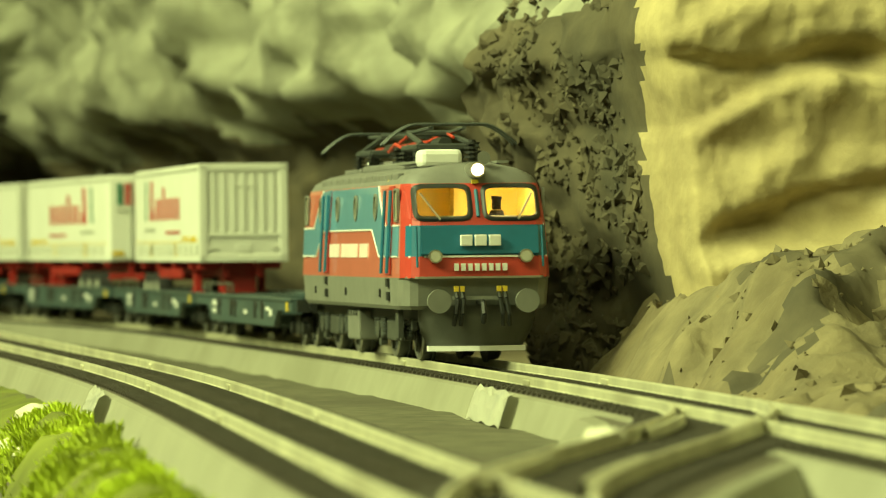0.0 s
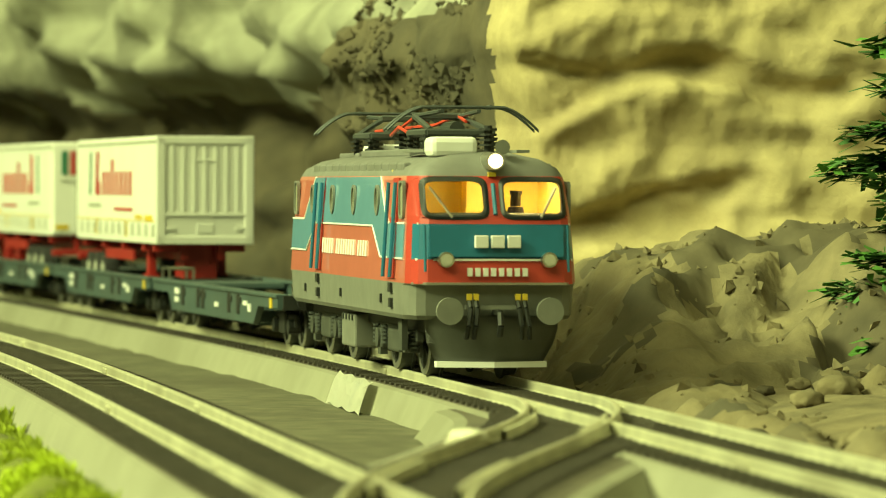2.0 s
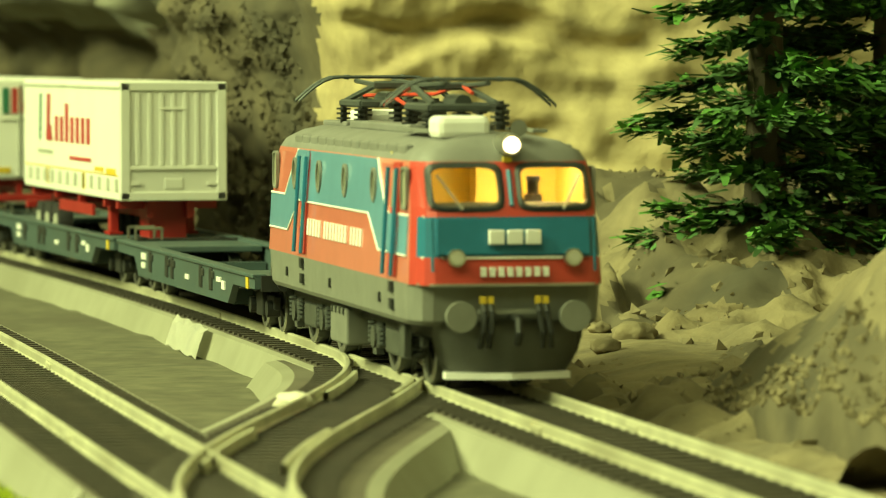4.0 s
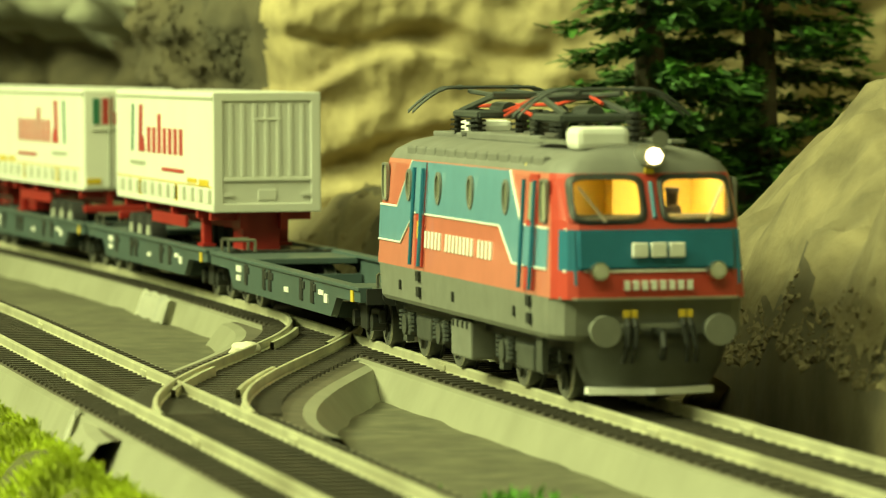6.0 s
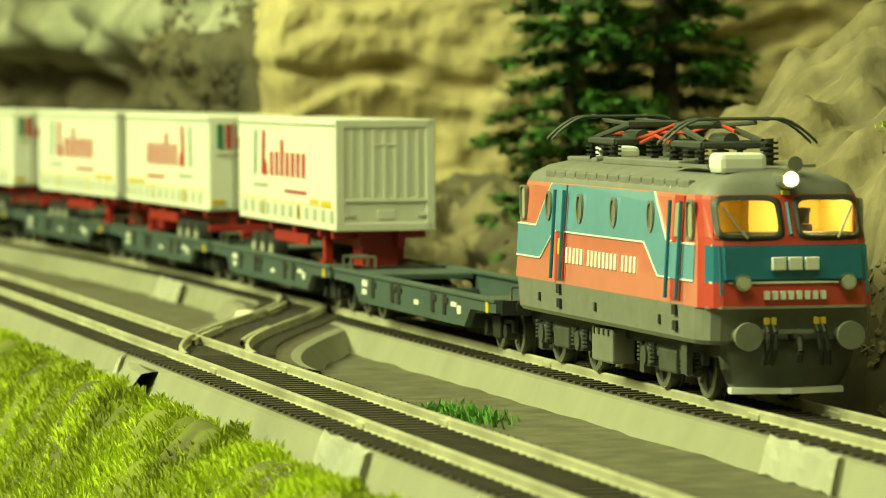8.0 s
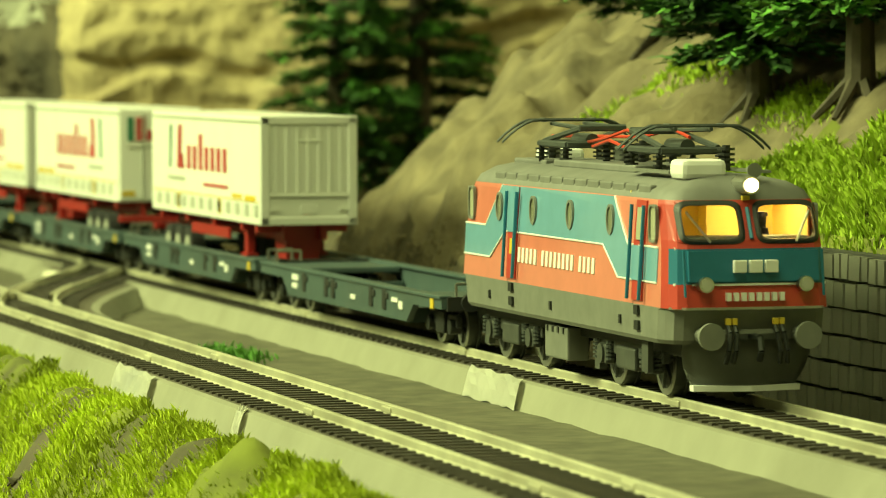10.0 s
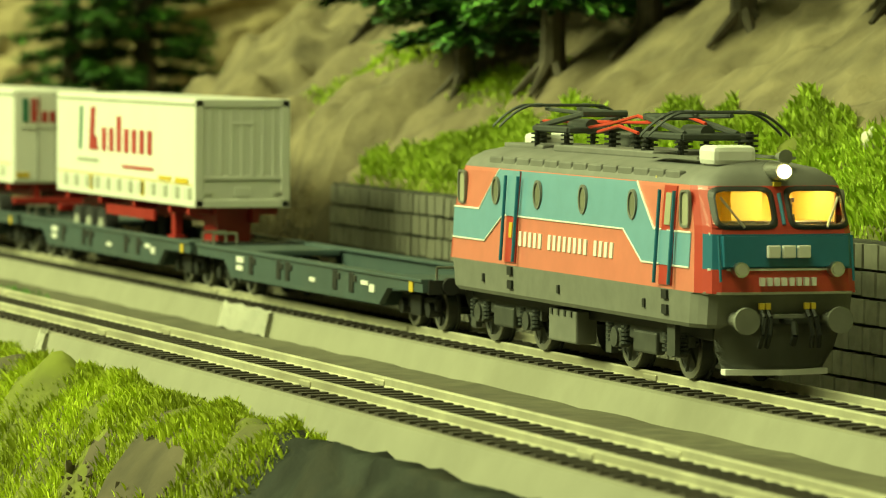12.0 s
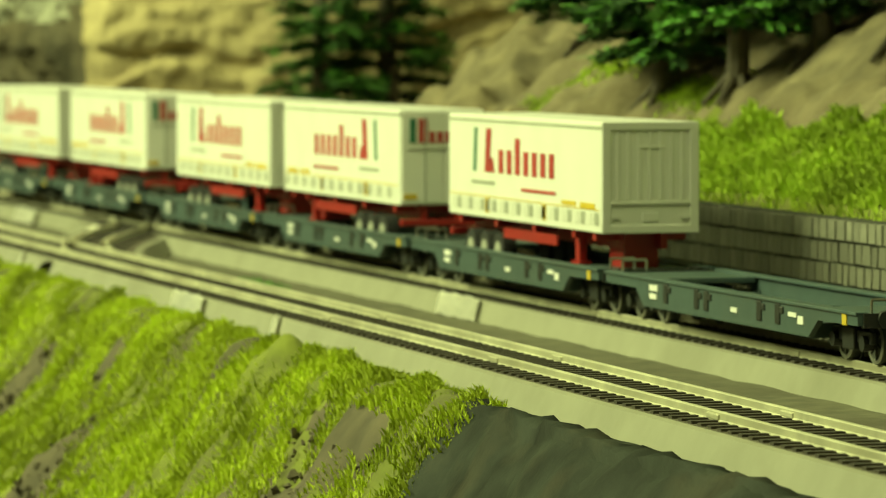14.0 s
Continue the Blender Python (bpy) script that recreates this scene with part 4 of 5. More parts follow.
# ---- wagons and trailers ----
def make_platform():
    """One half of an articulated pocket wagon, 0.203 long, centred on the origin."""
    w = thing("pocket_wagon", "dark blue grey pocket wagon half with open well", "wagon", "pocket wagons of the train")
    L = 0.1005
    for s in (1, -1):
        prof = [(-L, 0.0118), (L, 0.0118), (L, 0.0090), (0.073, 0.0088), (0.066, 0.0042), (-0.066, 0.0042), (-0.073, 0.0088), (-L, 0.0090)]
        part("side_beam", plate([(x, s * 0.0165 - 0.0008, z) for x, z in prof], (0, 1, 0), 0.0016), WAGON, w, "sloping side beam")
        part("top_flange", B(-L, L, s * 0.0162 - 0.0016, s * 0.0162 + 0.0016, 0.0114, 0.0123, 0.0002), WAGON, w)
        for x in (-0.046, -0.020, -0.012, 0.030, 0.044):
            part("clamp", B(x - 0.0018, x + 0.0018, s * 0.0172 - 0.0005, s * 0.0172 + 0.0010, 0.0060, 0.0112, 0.0003), DARK, w, "dark lashing clamp")
            part("clamp", B(x + 0.0016, x + 0.0042, s * 0.0172 - 0.0005, s * 0.0172 + 0.0009, 0.0088, 0.0106, 0.0003), DARK, w)
        for x0, x1, z0, z1 in ((-0.060, -0.053, 0.0088, 0.0104), (-0.060, -0.054, 0.0066, 0.0080), (0.052, 0.058, 0.0085, 0.0096), (0.059, 0.063, 0.0070, 0.0090), (0.008, 0.013, 0.0070, 0.0082)):
            part("letter_bar", B(x0, x1, s * 0.0174 - 0.0002, s * 0.0174 + 0.0001, z0, z1), WHITE, w)
        part("end_mark", B(0.0905, 0.0935, s * 0.0174 - 0.0002, s * 0.0174 + 0.0004, 0.0088, 0.0114), YELLOW, w, "yellow end mark")
    for a, b in ((-L, -0.066), (0.066, L)):
        part("end_deck", B(a, b, -0.0150, 0.0150, 0.0100, 0.0116, 0.0003), WAGON, w)
    for x in (-0.064, -0.002, 0.064):
        part("cross_member", B(x - 0.002, x + 0.002, -0.0152, 0.0152, 0.0045, 0.0075 if x else 0.006), WAGON, w)
    part("well_floor", B(-0.062, 0.062, -0.0152, 0.0152, 0.0036, 0.0043), WAGON, w)
    for s in (1, -1):
        for y in (-0.0105, 0.0105):
            bm = R((s * L, y, 0.0105), (s * (L + 0.0022), y, 0.0105), 0.0022, 16)
            part("buffer", bm, DARK, w)
        part("end_beam", B(s * L - 0.001, s * L + 0.001, -0.0160, 0.0160, 0.0085, 0.0120), DARK, w)
        part("end_rail", rods([(s * (L - 0.002), -0.0130, 0.0120), (s * (L - 0.002), -0.0130, 0.0150), (s * (L - 0.002), -0.0060, 0.0150), (s * (L - 0.002), -0.0060, 0.0120)], 0.0004), STEEL, w, "thin end handrail")
        cx = s * 0.0820
        bg = new("bogie")
        bg.parent = w
        bm = bmesh.new()
        for q in (1, -1):
            box(bm, cx - 0.0135, cx + 0.0135, q * 0.0112 - 0.0008, q * 0.0112 + 0.0008, 0.0040, 0.0072, 0.0004)
            box(bm, cx - 0.0040, cx + 0.0040, q * 0.0118 - 0.0011, q * 0.0118 + 0.0011, 0.0022, 0.0078, 0.0004)
            for dx in (-0.0103, 0.0103):
                rod(bm, (cx + dx, q * 0.0104, 0.0042), (cx + dx, q * 0.0132, 0.0042), 0.0019, 12)
        box(bm, cx - 0.004, cx + 0.004, -0.0105, 0.0105, 0.0055, 0.0100)
        part("bogie_frame", bm, DARK, bg)
    return w


def make_trailer():
    """A box semi-trailer, its plain front end at x = 0, its doors at x = -0.16; z = 0 is the wagon floor level."""
    t = thing("semi_trailer", "white box semi-trailer with red chassis, slightly worn", "trailer", "semi-trailers of the train")
    L, W, Z0, Z1 = 0.160, 0.0145, 0.0218, 0.0535
    part("body", B(-L, 0, -W, W, Z0, Z1, 0.0005), TRAILER, t)
    part("roof_edge", B(-L - 0.0002, 0.0002, -W - 0.0002, W + 0.0002, Z1 - 0.0020, Z1 - 0.0013), LOGO_GREY, t, "thin dark roof line")
    # front end: frame posts, ribs, rail
    for s in (1, -1):
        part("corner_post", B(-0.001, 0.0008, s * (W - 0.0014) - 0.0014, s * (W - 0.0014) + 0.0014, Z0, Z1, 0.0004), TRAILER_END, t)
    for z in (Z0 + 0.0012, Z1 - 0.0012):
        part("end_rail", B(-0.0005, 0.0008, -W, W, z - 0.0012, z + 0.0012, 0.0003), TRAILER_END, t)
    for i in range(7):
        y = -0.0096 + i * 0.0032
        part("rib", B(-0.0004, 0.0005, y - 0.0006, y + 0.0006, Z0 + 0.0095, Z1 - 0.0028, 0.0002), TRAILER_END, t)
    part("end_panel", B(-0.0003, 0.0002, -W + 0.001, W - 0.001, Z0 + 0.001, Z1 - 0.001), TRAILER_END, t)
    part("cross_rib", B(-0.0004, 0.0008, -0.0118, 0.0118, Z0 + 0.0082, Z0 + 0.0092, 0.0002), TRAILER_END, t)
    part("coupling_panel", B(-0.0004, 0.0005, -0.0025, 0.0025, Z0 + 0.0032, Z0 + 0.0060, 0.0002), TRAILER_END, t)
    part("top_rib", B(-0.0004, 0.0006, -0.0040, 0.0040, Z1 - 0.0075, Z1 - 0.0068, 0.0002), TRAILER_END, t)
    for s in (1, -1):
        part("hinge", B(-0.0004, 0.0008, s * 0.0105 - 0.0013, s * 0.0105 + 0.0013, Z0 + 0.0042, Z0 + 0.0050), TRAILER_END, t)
    # sides: plain bars stand for the lettering
    for s in (1, -1):
        y0, y1 = s * W - 0.0002, s * W + 0.00025

        def bar(name, x0, x1, z0, z1, m, lean=0.0):
            pts = [(x0, s * W - s * 0.0001, z0), (x1, s * W - s * 0.0001, z0), (x1 + lean, s * W - s * 0.0001, z1), (x0 + lean, s * W - s * 0.0001, z1)]
            part(name, plate(pts, (0, s, 0), 0.0003), m, t)
        bar("logo_bar", -0.1315, -0.1285, 0.0360, 0.0495, GREEN, 0.0015)
        bar("logo_bar", -0.1190, -0.1135, 0.0360, 0.0495, LOGO_RED, 0.002)
        bar("logo_bar", -0.1125, -0.1080, 0.0360, 0.0405, LOGO_RED, -0.002)
        for i, h in enumerate((0.0072, 0.0072, 0.0110, 0.0072, 0.0072, 0.0072, 0.0072)):
            bar("letter_bar", -0.1035 + i * 0.0088, -0.0985 + i * 0.0088, 0.0360, 0.0360 + h, LOGO_RED)
        bar("letter_bar", -0.133, -0.108, 0.0322, 0.0333, LOGO_GREY)
        bar("letter_bar", -0.079, -0.044, 0.0312, 0.0322, LOGO_RED)
        bar("mark", -0.038, -0.024, 0.0290, 0.0302, YELLOW)
        bar("mark", -0.020, -0.006, 0.0285, 0.0302, YELLOW)
        bar("mark", -0.158, -0.002, 0.0283, 0.0286, YELLOW)
        for i in range(24):
            x = -0.156 + i * 0.0065
            bar("slat", x, x + 0.0042, 0.0240, 0.0276, LOGO_GREY if i % 2 else TRAILER_END)
        for x in (-0.118, -0.058):
            bar("mark", x, x + 0.0042, 0.0236, 0.0280, YELLOW)
    # rear doors
    for s in (1, -1):
        d = part("door", B(-L - 0.0006, -L + 0.0002, min(s * 0.0002, s * 0.0138), max(s * 0.0002, s * 0.0138), Z0 + 0.0008, Z1 - 0.0008, 0.0002), TRAILER, t)
        part("lock_rod", R((-L - 0.0010, s * 0.0060, Z0 + 0.001), (-L - 0.0010, s * 0.0060, Z1 - 0.002), 0.0003), LOGO_GREY, d)
        part("rear_mark", B(-L - 0.0009, -L, s * 0.0110 - 0.0022, s * 0.0110 + 0.0022, Z0 + 0.0020, Z0 + 0.0038), YELLOW, d)
    part("logo_bar", B(-L - 0.0010, -L, 0.0092, 0.0112, 0.0425, 0.0505), GREEN, t)
    part("logo_bar", B(-L - 0.0010, -L, 0.0052, 0.0082, 0.0425, 0.0505), LOGO_RED, t)
    for i in range(6):
        part("letter_bar", B(-L - 0.0010, -L, 0.0026 - i * 0.0027, 0.0045 - i * 0.0027, 0.0425, 0.0462), LOGO_RED, t)
    part("underline", B(-L - 0.0010, -L, -0.0120, 0.0115, 0.0402, 0.0407), LOGO_GREY, t)
    # chassis
    bm = bmesh.new()
    for s in (1, -1):
        box(bm, -L + 0.002, -0.004, s * 0.0055 - 0.0010, s * 0.0055 + 0.0010, 0.0172, 0.0219)
    for x in (-0.150, -0.110, -0.070, -0.030, -0.010):
        box(bm, x - 0.0015, x + 0.0015, -0.0135, 0.0135, 0.0195, 0.0219)
    part("chassis", bm, CHASSIS, t, "red steel chassis")
    part("side_guard", B(-0.100, -0.045, -0.0140, -0.0132, 0.0165, 0.0195), CHASSIS, t)
    part("side_guard", B(-0.100, -0.045, 0.0132, 0.0140, 0.0165, 0.0195), CHASSIS, t)
    for s in (1, -1):
        part("landing_leg", B(-0.034, -0.030, s * 0.0105 - 0.0012, s * 0.0105 + 0.0012, 0.0124, 0.0219, 0.0003), CHASSIS, t)
        part("landing_foot", B(-0.036, -0.028, s * 0.0105 - 0.0018, s * 0.0105 + 0.0018, 0.0118, 0.0126), CHASSIS, t)
        for x in (-0.136, -0.121, -0.106):
            wv = part("wheel", R((x, s * 0.0098, 0.0120), (x, s * 0.0140, 0.0120), 0.0058, 22), TYRE, t)
            part("hub", R((x, s * 0.0138, 0.0120), (x, s * 0.0143, 0.0120), 0.0030, 14), LOGO_GREY, wv)
    part("rear_bumper", B(-L - 0.0004, -L + 0.002, -0.0140, 0.0140, 0.0150, 0.0172, 0.0003), CHASSIS, t)
    part("kingpin_stand", B(-0.022, -0.008, -0.0050, 0.0050, 0.0115, 0.0219), CHASSIS, t)
    return t


platform = make_platform()
PLATFORMS = [(platform, 0.2865)]
for c in (0.4945, 0.7025, 0.9105, 1.1185, 1.3265):
    PLATFORMS.append((copy_thing(platform, pose(0, 0, 0)), c))
for p, c in PLATFORMS:
    for dx in (-0.0820 - 0.0103, -0.0820 + 0.0103, 0.0820 - 0.0103, 0.0820 + 0.0103):
        WHEELS.append((wheelset(p, dx, 0.0052, RIM), 0.0052))
trailer = make_trailer()
# distance of the forward end behind the locomotive's nose, and whether the doors lead
TRAILERS = [(trailer, 0.400, False)]
for c, rev in ((0.620, True), (0.803, False), (1.026, True), (1.216, False)):
    TRAILERS.append((copy_thing(trailer, pose(0, 0, 0)), c, rev))


# ---- retaining wall with single stones ----
wall = thing("retaining_wall", "grey stone retaining wall below the hillside grass", "wall", "", "structure")
part("wall_core", B(WALL_X0, 1.0, WALL_Y - 0.0004, WALL_Y + 0.006, -0.0115, 0.0268), MORTAR, wall)
STONES = []
for k in range(4):
    bm = B(-0.5, 0.5, -0.0012, 0.0006, -0.5, 0.5)
    bmesh.ops.bevel(bm, geom=[e for e in bm.edges], offset=0.0004, segments=1, affect="EDGES")
    for v in bm.verts:
        v.co.x *= 1
        v.co.y += 0.00025 * noise.noise(v.co * 3 + Vector((k * 5, 0, 0)))
    me = bpy.data.meshes.new("stone")
    bm.to_mesh(me)
    bm.free()
    me.materials.append(STONE)
    STONES.append(me)
rng = random.Random(4)
rest = bmesh.new()
count = 0
for row in range(6):
    z = -0.0075 + row * 0.0062
    x = WALL_X0 + rng.uniform(0, 0.004)
    while x < 0.98:
        w = rng.uniform(0.0045, 0.0085)
        h = 0.0056 * rng.uniform(0.93, 1.0)
        if -0.33 < x < 0.02 and count < 300:
            s = new("stone", STONES[rng.randrange(4)])
            s.parent = wall
            s.matrix_local = Matrix.Translation((x + w / 2, WALL_Y - 0.0006 - 0.0003 * rng.random(), z + rng.uniform(-0.0002, 0.0002))) @ Matrix.Diagonal((w - 0.0012, 1.0, h, 1))
            count += 1
        else:
            box(rest, x + 0.0006, x + w - 0.0006, WALL_Y - 0.0020 - 0.0004 * rng.random(), WALL_Y, z - h / 2, z + h / 2)
        x += w
tagged(part("far_stones", rest, STONE, wall), kind="stuff")


# ---- grass ----
def grass_patch(name, n, place, material, label, hmin, hmax, seed, wide=0.0007):
    rg = random.Random(seed)
    verts, faces = [], []
    for _ in range(n):
        p = place(rg)
        if p is None:
            continue
        a = rg.uniform(0, 6.283)
        h = rg.uniform(hmin, hmax)
        lx, ly = rg.uniform(-0.7, 0.7) * h, rg.uniform(-0.9, 0.5) * h
        dx, dy = wide * math.cos(a), wide * math.sin(a)
        i = len(verts)
        verts += [(p[0] - dx, p[1] - dy, p[2] - 0.0006), (p[0] + dx, p[1] + dy, p[2] - 0.0006), (p[0] + lx * 0.5 + dx * 0.6, p[1] + ly * 0.5 + dy * 0.6, p[2] + h * 0.7), (p[0] + lx, p[1] + ly, p[2] + h)]
        faces += [(i, i + 1, i + 2), (i, i + 2, i + 3)]
    me = bpy.data.meshes.new(name)
    me.from_pydata(verts, [], faces)
    me.materials.append(material)
    return tagged(new(name, me), label, "grass", kind="stuff")


def crumbs(name, n, place, material, label, rmin, rmax, seed):
    """Loose angular crumbs of earth and rock, strewn over a surface."""
    rg = random.Random(seed)
    verts, faces = [], []
    for _ in range(n):
        p = place(rg)
        if p is None:
            continue
        r = rmin + (rmax - rmin) * rg.random() ** 2.5
        turn = pose(0, 0, 0, rg.uniform(0, 360), rg.uniform(0, 360), rg.uniform(0, 360))
        i = len(verts)
        for a in ((1, 0, 0), (0, 1, 0), (-1, 0, 0), (0, -1, 0), (0, 0, 0.6), (0, 0, -0.6)):
            v = turn @ Vector([q + rg.uniform(-0.3, 0.3) for q in a])
            verts.append((p[0] + v.x * r, p[1] + v.y * r, p[2] + v.z * r))
        for k in range(4):
            faces += [(i + k, i + (k + 1) % 4, i + 4), (i + (k + 1) % 4, i + k, i + 5)]
    me = bpy.data.meshes.new(name)
    me.from_pydata(verts, [], faces)
    me.materials.append(material)
    return tagged(new(name, me), label, "debris", kind="stuff")


def crevice_spot(rg):
    v = 0.02 + 0.5 * rg.random() ** 1.3
    u = (0.003 + 0.017 * rg.random()) ** (1 / 2.3)
    if fbm(u * 30, v * 22, 2.0, 2) < -0.15:
        return None
    return rock_pt(u, v)


def toe_spot(rg):
    x = rg.uniform(-0.80, WALL_X0 + 0.01)
    y = 0.035 + 0.006 * rg.random() ** 1.8 * (1 + 0.9 * fbm(x * 16, 0, 7, 3))
    return x, y, hill_z(x, y) + 0.0003


def foot_spot(rg):
    p = foot_pt(rg.random(), 0.06 + 0.8 * rg.random())
    return p if fbm(p[0] * 24, p[1] * 30, 9, 2) > -0.1 else None


crumbs("crevice_debris", 4200, crevice_spot, DARKROCK_AND_SHADE, "dark brown flaky earth in the rock crevice", 0.0006, 0.0026, 21)
crumbs("hill_debris", 2600, toe_spot, SOIL, "brown crumbled earth at the foot of the hill", 0.0004, 0.0014, 22)
crumbs("earth_crumbs", 2200, foot_spot, SOIL, "brown crumbs of earth below the rock face", 0.0005, 0.0024, 23)

FRONT_Z = Table(lambda x, y: ground_z(x, y) + 0.002 * smooth01(0.02, 0.05, near_y(x) - y), -1.06, 0.18, -0.30, -0.09, 310, 70)
FRONT_GAP = Table(lambda x, y: fbm(x * 20, y * 20, 11, 3), -1.06, 0.18, -0.30, -0.09, 310, 70)
FRONT_TUFT = Table(lambda x, y: fbm(x * 75, y * 75, 3, 2), -1.06, 0.18, -0.30, -0.09, 500, 100)


def front_spot(rg):
    x = rg.uniform(-1.05, 0.115)
    d = rg.random() ** 1.3 * 0.17
    y = near_y(x) - 0.0225 - d
    if FRONT_GAP(x, y) > 0.48 - 9.0 * max(0, d - 0.028) + (0.4 if d < 0.015 else 0):
        return None
    tuft = FRONT_TUFT(x, y)
    if tuft < -0.32 + 0.3 * rg.random() - 0.2:
        return None
    return x, y, FRONT_Z(x, y) + 0.0045 * max(0.0, tuft)


def slope_spot(rg):
    x = rg.uniform(-0.75, 0.10)
    d = 0.02 + rg.random() * 0.13
    y = near_y(x) - 0.0225 - d
    if FRONT_GAP(x, y) < 0.46 - 9.0 * max(0, d - 0.028):
        return None
    return x, y, FRONT_Z(x, y) + 0.0006


crumbs("slope_debris", 9000, slope_spot, DARKROCK_AND_SHADE, "dark earth and grit on the bare parts of the front slope", 0.0005, 0.0021, 24)
grass_patch("front_grass", 330000, front_spot, GRASS, "bright yellow-green static grass on the front slope", 0.0009, 0.0026, 1, 0.00026)


HILL_Z = Table(hill_z, -0.36, 0.78, 0.0465, 0.10, 280, 30)
HILL_TUFT = Table(lambda x, y: fbm(x * 80, y * 80, 2, 3), -0.36, 0.78, 0.0465, 0.10, 440, 40)
HILL_TOP = Table(lambda x, y: fbm(x * 18, 0, 4), -0.36, 0.78, 0, 1, 200, 1)


def hill_spot(rg):
    x = rg.uniform(-0.345, 0.75)
    y = WALL_Y + 0.001 + rg.random() * 0.048
    top = WALL_Y + 0.035 + 0.014 * HILL_TOP(x, 0.5) - 0.022 * smooth01(-0.25, -0.34, x)
    tuft = HILL_TUFT(x, y)
    if y > top or tuft < -0.45:
        return None
    return x, y, HILL_Z(x, y) + 0.0065 * max(0.0, tuft)


grass_patch("hill_grass", 170000, hill_spot, HILLGRASS, "light green foliage mat on the hillside", 0.0012, 0.0032, 2, 0.0005)


def ridge_spot(rg):
    x = rg.uniform(-0.47, -0.30)
    y = 0.090 + rg.gauss(0, 0.004) + 0.10 * (x + 0.35)
    return x, y, hill_z(x, y)


grass_patch("ridge_grass", 5000, ridge_spot, HILLGRASS, "thin strip of green grass on the sandy slope", 0.001, 0.0022, 3, 0.0004)


def weed_spot(rg):
    x = -0.40 + rg.gauss(0, 0.012)
    y = -0.048 + rg.gauss(0, 0.004)
    return x, y, -0.0098


grass_patch("weeds", 420, weed_spot, NEEDLE_LIGHT, "small green weeds growing between the tracks", 0.001, 0.0034, 5, 0.0005)


# ---- trees ----
def make_tree(x, y, z, h, r, trunk, seed, label, light=0.3, lean=0.0, roots=False, blades=12000):
    rg = random.Random(seed)
    t = thing("conifer", label, "tree", "model conifers")
    bm = R((0, 0, -0.004), (lean * h * 0.5, 0, h * 0.55), 0.0042 * h / 0.12, 10, 0.0022 * h / 0.12)
    rod(bm, (lean * h * 0.5, 0, h * 0.55), (lean * h * 0.8, 0, h * 0.97), 0.0022 * h / 0.12, 8, 0.0004)
    if roots:
        for i in range(6):
            a = i * 1.05 + rg.random()
            rod(bm, (0, 0, 0.006), (0.012 * math.cos(a), 0.012 * math.sin(a), -0.006), 0.0022, 6, 0.0008)
    whorls = int(9 + h * 70)
    limbs = []
    for k in range(whorls):
        q = k / (whorls - 1)
        zz = trunk + (h * 0.97 - trunk) * q
        rr = r * (1 - q) ** 0.8 * rg.uniform(0.75, 1.1) + 0.002
        for i in range(rg.randint(7, 11)):
            a = rg.uniform(0, 6.283)
            ln = rr * rg.uniform(0.65, 1.1)
            limbs.append((Vector((lean * zz, 0, zz)), Vector((lean * zz + ln * math.cos(a), ln * math.sin(a), zz - ln * rg.uniform(0.0, 0.32) + 0.002)), ln))
            rod(bm, limbs[-1][0], limbs[-1][1], 0.0006, 4, 0.0002)
    part("trunk", bm, BARK, t)
    tot = sum(l[2] for l in limbs)
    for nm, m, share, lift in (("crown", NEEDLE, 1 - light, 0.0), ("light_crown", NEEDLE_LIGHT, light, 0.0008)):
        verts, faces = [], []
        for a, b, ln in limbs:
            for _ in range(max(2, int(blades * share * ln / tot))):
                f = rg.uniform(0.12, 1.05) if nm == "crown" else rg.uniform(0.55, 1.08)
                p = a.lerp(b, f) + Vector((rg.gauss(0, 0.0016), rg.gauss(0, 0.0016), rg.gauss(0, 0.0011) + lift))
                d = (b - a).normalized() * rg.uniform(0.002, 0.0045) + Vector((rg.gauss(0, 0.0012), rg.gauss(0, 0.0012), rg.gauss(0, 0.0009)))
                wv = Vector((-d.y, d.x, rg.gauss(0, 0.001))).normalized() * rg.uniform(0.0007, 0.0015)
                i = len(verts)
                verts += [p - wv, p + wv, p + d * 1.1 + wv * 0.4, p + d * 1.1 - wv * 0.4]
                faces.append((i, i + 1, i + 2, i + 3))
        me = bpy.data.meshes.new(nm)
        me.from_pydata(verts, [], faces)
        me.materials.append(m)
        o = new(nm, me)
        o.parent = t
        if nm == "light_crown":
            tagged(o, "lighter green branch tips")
    t.matrix_world = pose(x, y, z)
    return t


TALL = "tall dark green conifer standing before the rock face"
HILLT = "dark green model conifer with bare trunk on the sandy slope"
make_tree(-0.965, 0.112, ground_z(-0.965, 0.112) - 0.001, 0.185, 0.040, 0.012, 11, TALL, 0.3, blades=20000)
make_tree(-0.985, 0.150, ground_z(-0.985, 0.15) - 0.001, 0.20, 0.042, 0.012, 12, TALL, 0.4, blades=20000)
for i, (tx, ty, hh, rr, tk, lg, ln) in enumerate(((-0.355, 0.088, 0.115, 0.036, 0.020, 0.15, 0.0), (-0.300, 0.097, 0.125, 0.042, 0.024, 0.55, 0.0), (-0.275, 0.118, 0.120, 0.034, 0.018, 0.05, 0.05),
                                                  (-0.205, 0.120, 0.120, 0.044, 0.026, 0.5, -0.1), (-0.115, 0.128, 0.110, 0.038, 0.012, 0.15, 0.0),
                                                  (-0.50, 0.108, 0.10, 0.032, 0.014, 0.2, 0.0), (-0.03, 0.14, 0.12, 0.040, 0.016, 0.3, 0.0)  )):
    ty -= 0.001
    make_tree(tx, ty, hill_z(tx, ty) - 0.0015, hh, rr * 0.76, tk * 0.9, 30 + i, HILLT, lg, ln, True)

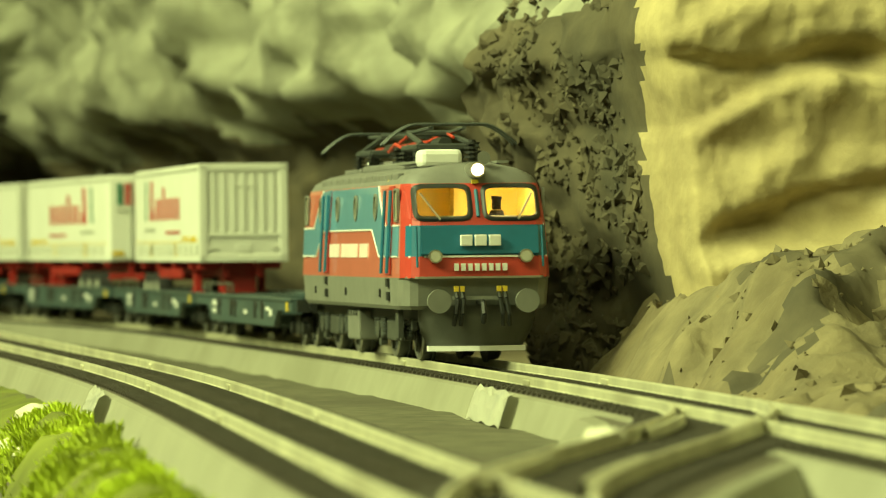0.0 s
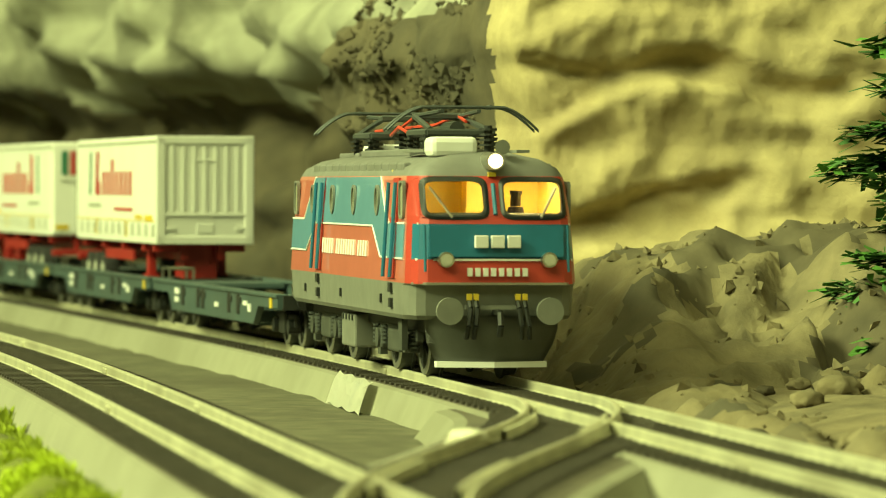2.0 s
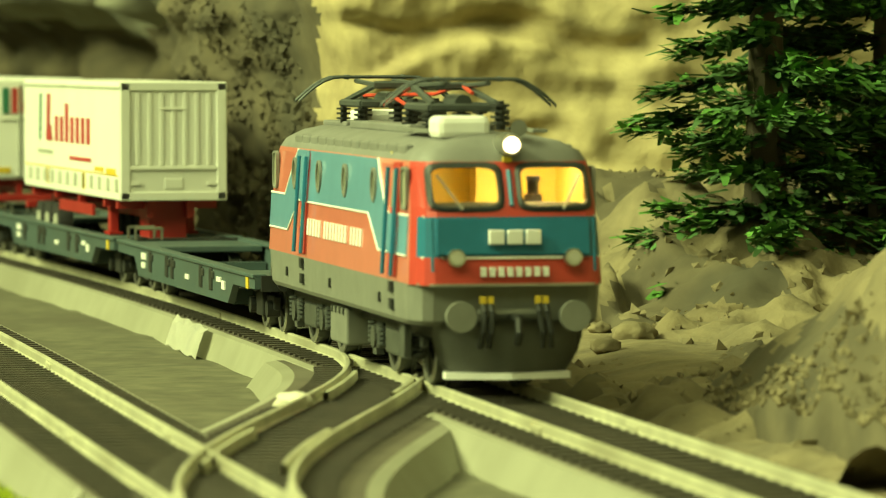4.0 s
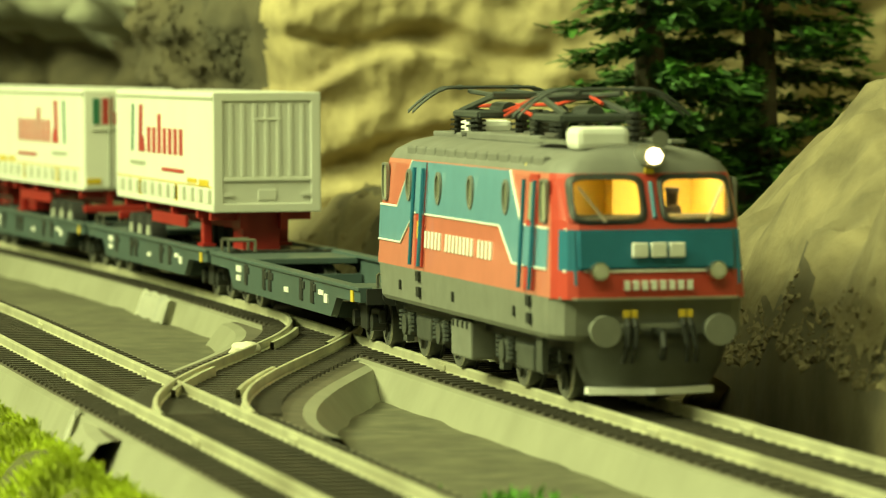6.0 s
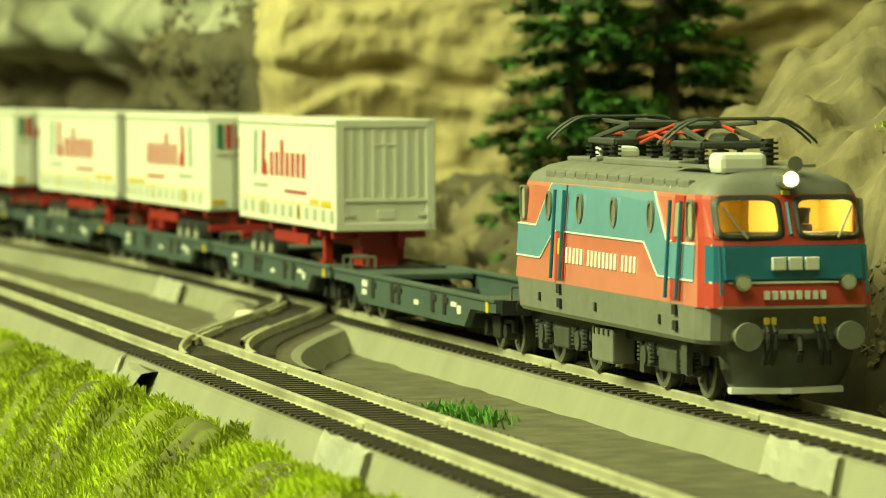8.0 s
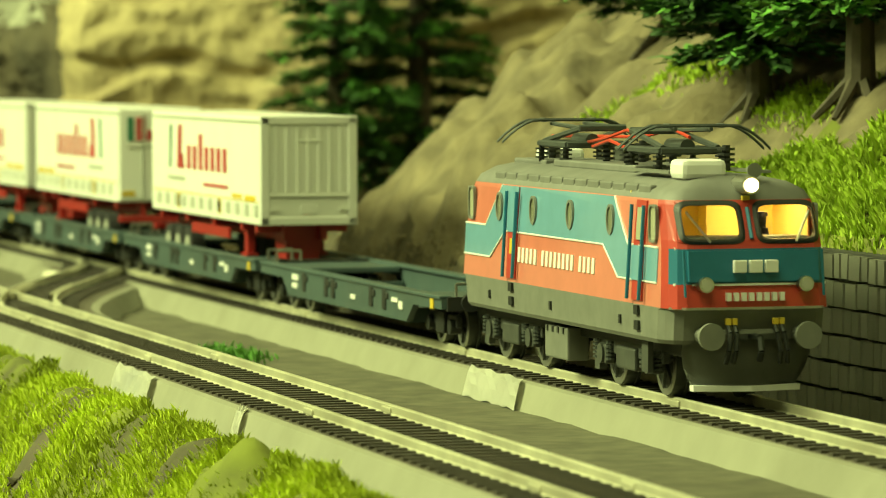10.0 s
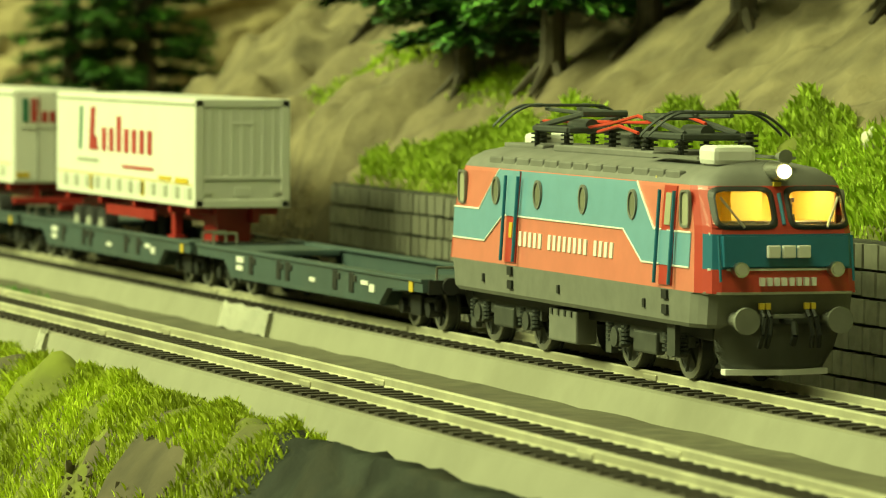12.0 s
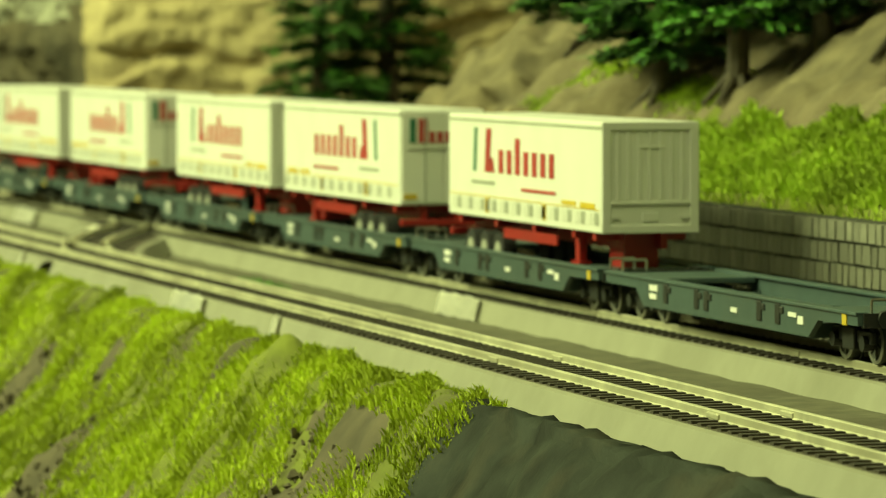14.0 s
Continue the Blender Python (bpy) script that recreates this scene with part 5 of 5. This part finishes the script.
# ---- small things on the ground ----
rg = random.Random(8)
for i in range(16):
    x = rg.uniform(-1.12, -0.72)
    y = track_y(x) + rg.uniform(0.036, 0.085)
    lump("stone_lump", x, y, ground_z(x, y) + 0.001, rg.uniform(0.0018, 0.0055), "rough brown stone at the foot of the rock", "stone", SOIL if rg.random() < 0.6 else DARKROCK_AND_SHADE, (1, 1, 0.6), i)
for x, y, r in ((-1.0, -0.128, 0.004), (-1.03, -0.122, 0.005), (-0.96, -0.126, 0.003)):
    lump("pebble", x, y, ground_z(x, y) + 0.001, r, "pale pebble beside the front track", "pebble", PLASTER, (1.2, 1, 0.6), int(r * 5000))
lump("white_rock", -0.02, WALL_Y + 0.030, hill_z(-0.02, WALL_Y + 0.030) + 0.002, 0.003, "white rock in the hillside grass", "stone", PLASTER, (0.8, 0.8, 1.2), 5)
bm = bmesh.new()
bmesh.ops.create_grid(bm, x_segments=60, y_segments=8, size=0.5)
for v in bm.verts:
    x, q = 0.078 + (v.co.x + 0.5) * 0.40, v.co.y + 0.5
    v.co = Vector((x, near_y(x) - 0.024 - 0.05 * (1 - q), -0.0085 - 0.05 * (1 - q) ** 0.5 * (0 if q > 0.8 else 1) + 0.003 * fbm(x * 60, q * 6, 2)))
bmesh.ops.solidify(bm, geom=bm.faces[:], thickness=0.004)
tagged(part("portal_top", bm, BLACKBLOCK, smooth=True), "dark weathered stone portal edge beside the front track", "stone portal")


# ---- what moves ----
def motions():
    speed, start = 0.1001, -1.093
    ts = [0, 2, 4, 6, 8, 10, 12, 14]

    def on_track(s, half, z=0.0):
        """A pose with two pivots at s - half and s + half on the main track."""
        ya, yb = track_y(s - half), track_y(s + half)
        return pose(s, (ya + yb) / 2, z, 0, 0, math.degrees(math.atan2(yb - ya, 2 * half)))

    def centre(t):
        return start + speed * t
    walk(loco, [(t, on_track(centre(t) - 0.092, 0.046) @ pose(0.092, 0, 0)) for t in ts])
    for p, c in PLATFORMS:
        walk(p, [(t, on_track(centre(t) - c, 0.082)) for t in ts])
    for tr, c, rev in TRAILERS:
        if rev:
            walk(tr, [(t, on_track(centre(t) - c - 0.08, 0.07) @ pose(-0.08, 0, 0, 0, 0, 180)) for t in ts])
        else:
            walk(tr, [(t, on_track(centre(t) - c - 0.08, 0.07) @ pose(0.08, 0, 0)) for t in ts])
    for ax, r in WHEELS:
        x, y, z = ax.location
        step = math.radians(80) * r / speed
        n = int(14 / step) + 1
        walk(ax, [(14 * i / n, pose(x, y, z, 0, math.degrees(speed * 14 * i / n / r) % 360, 0)) for i in range(n + 1)])


motions()
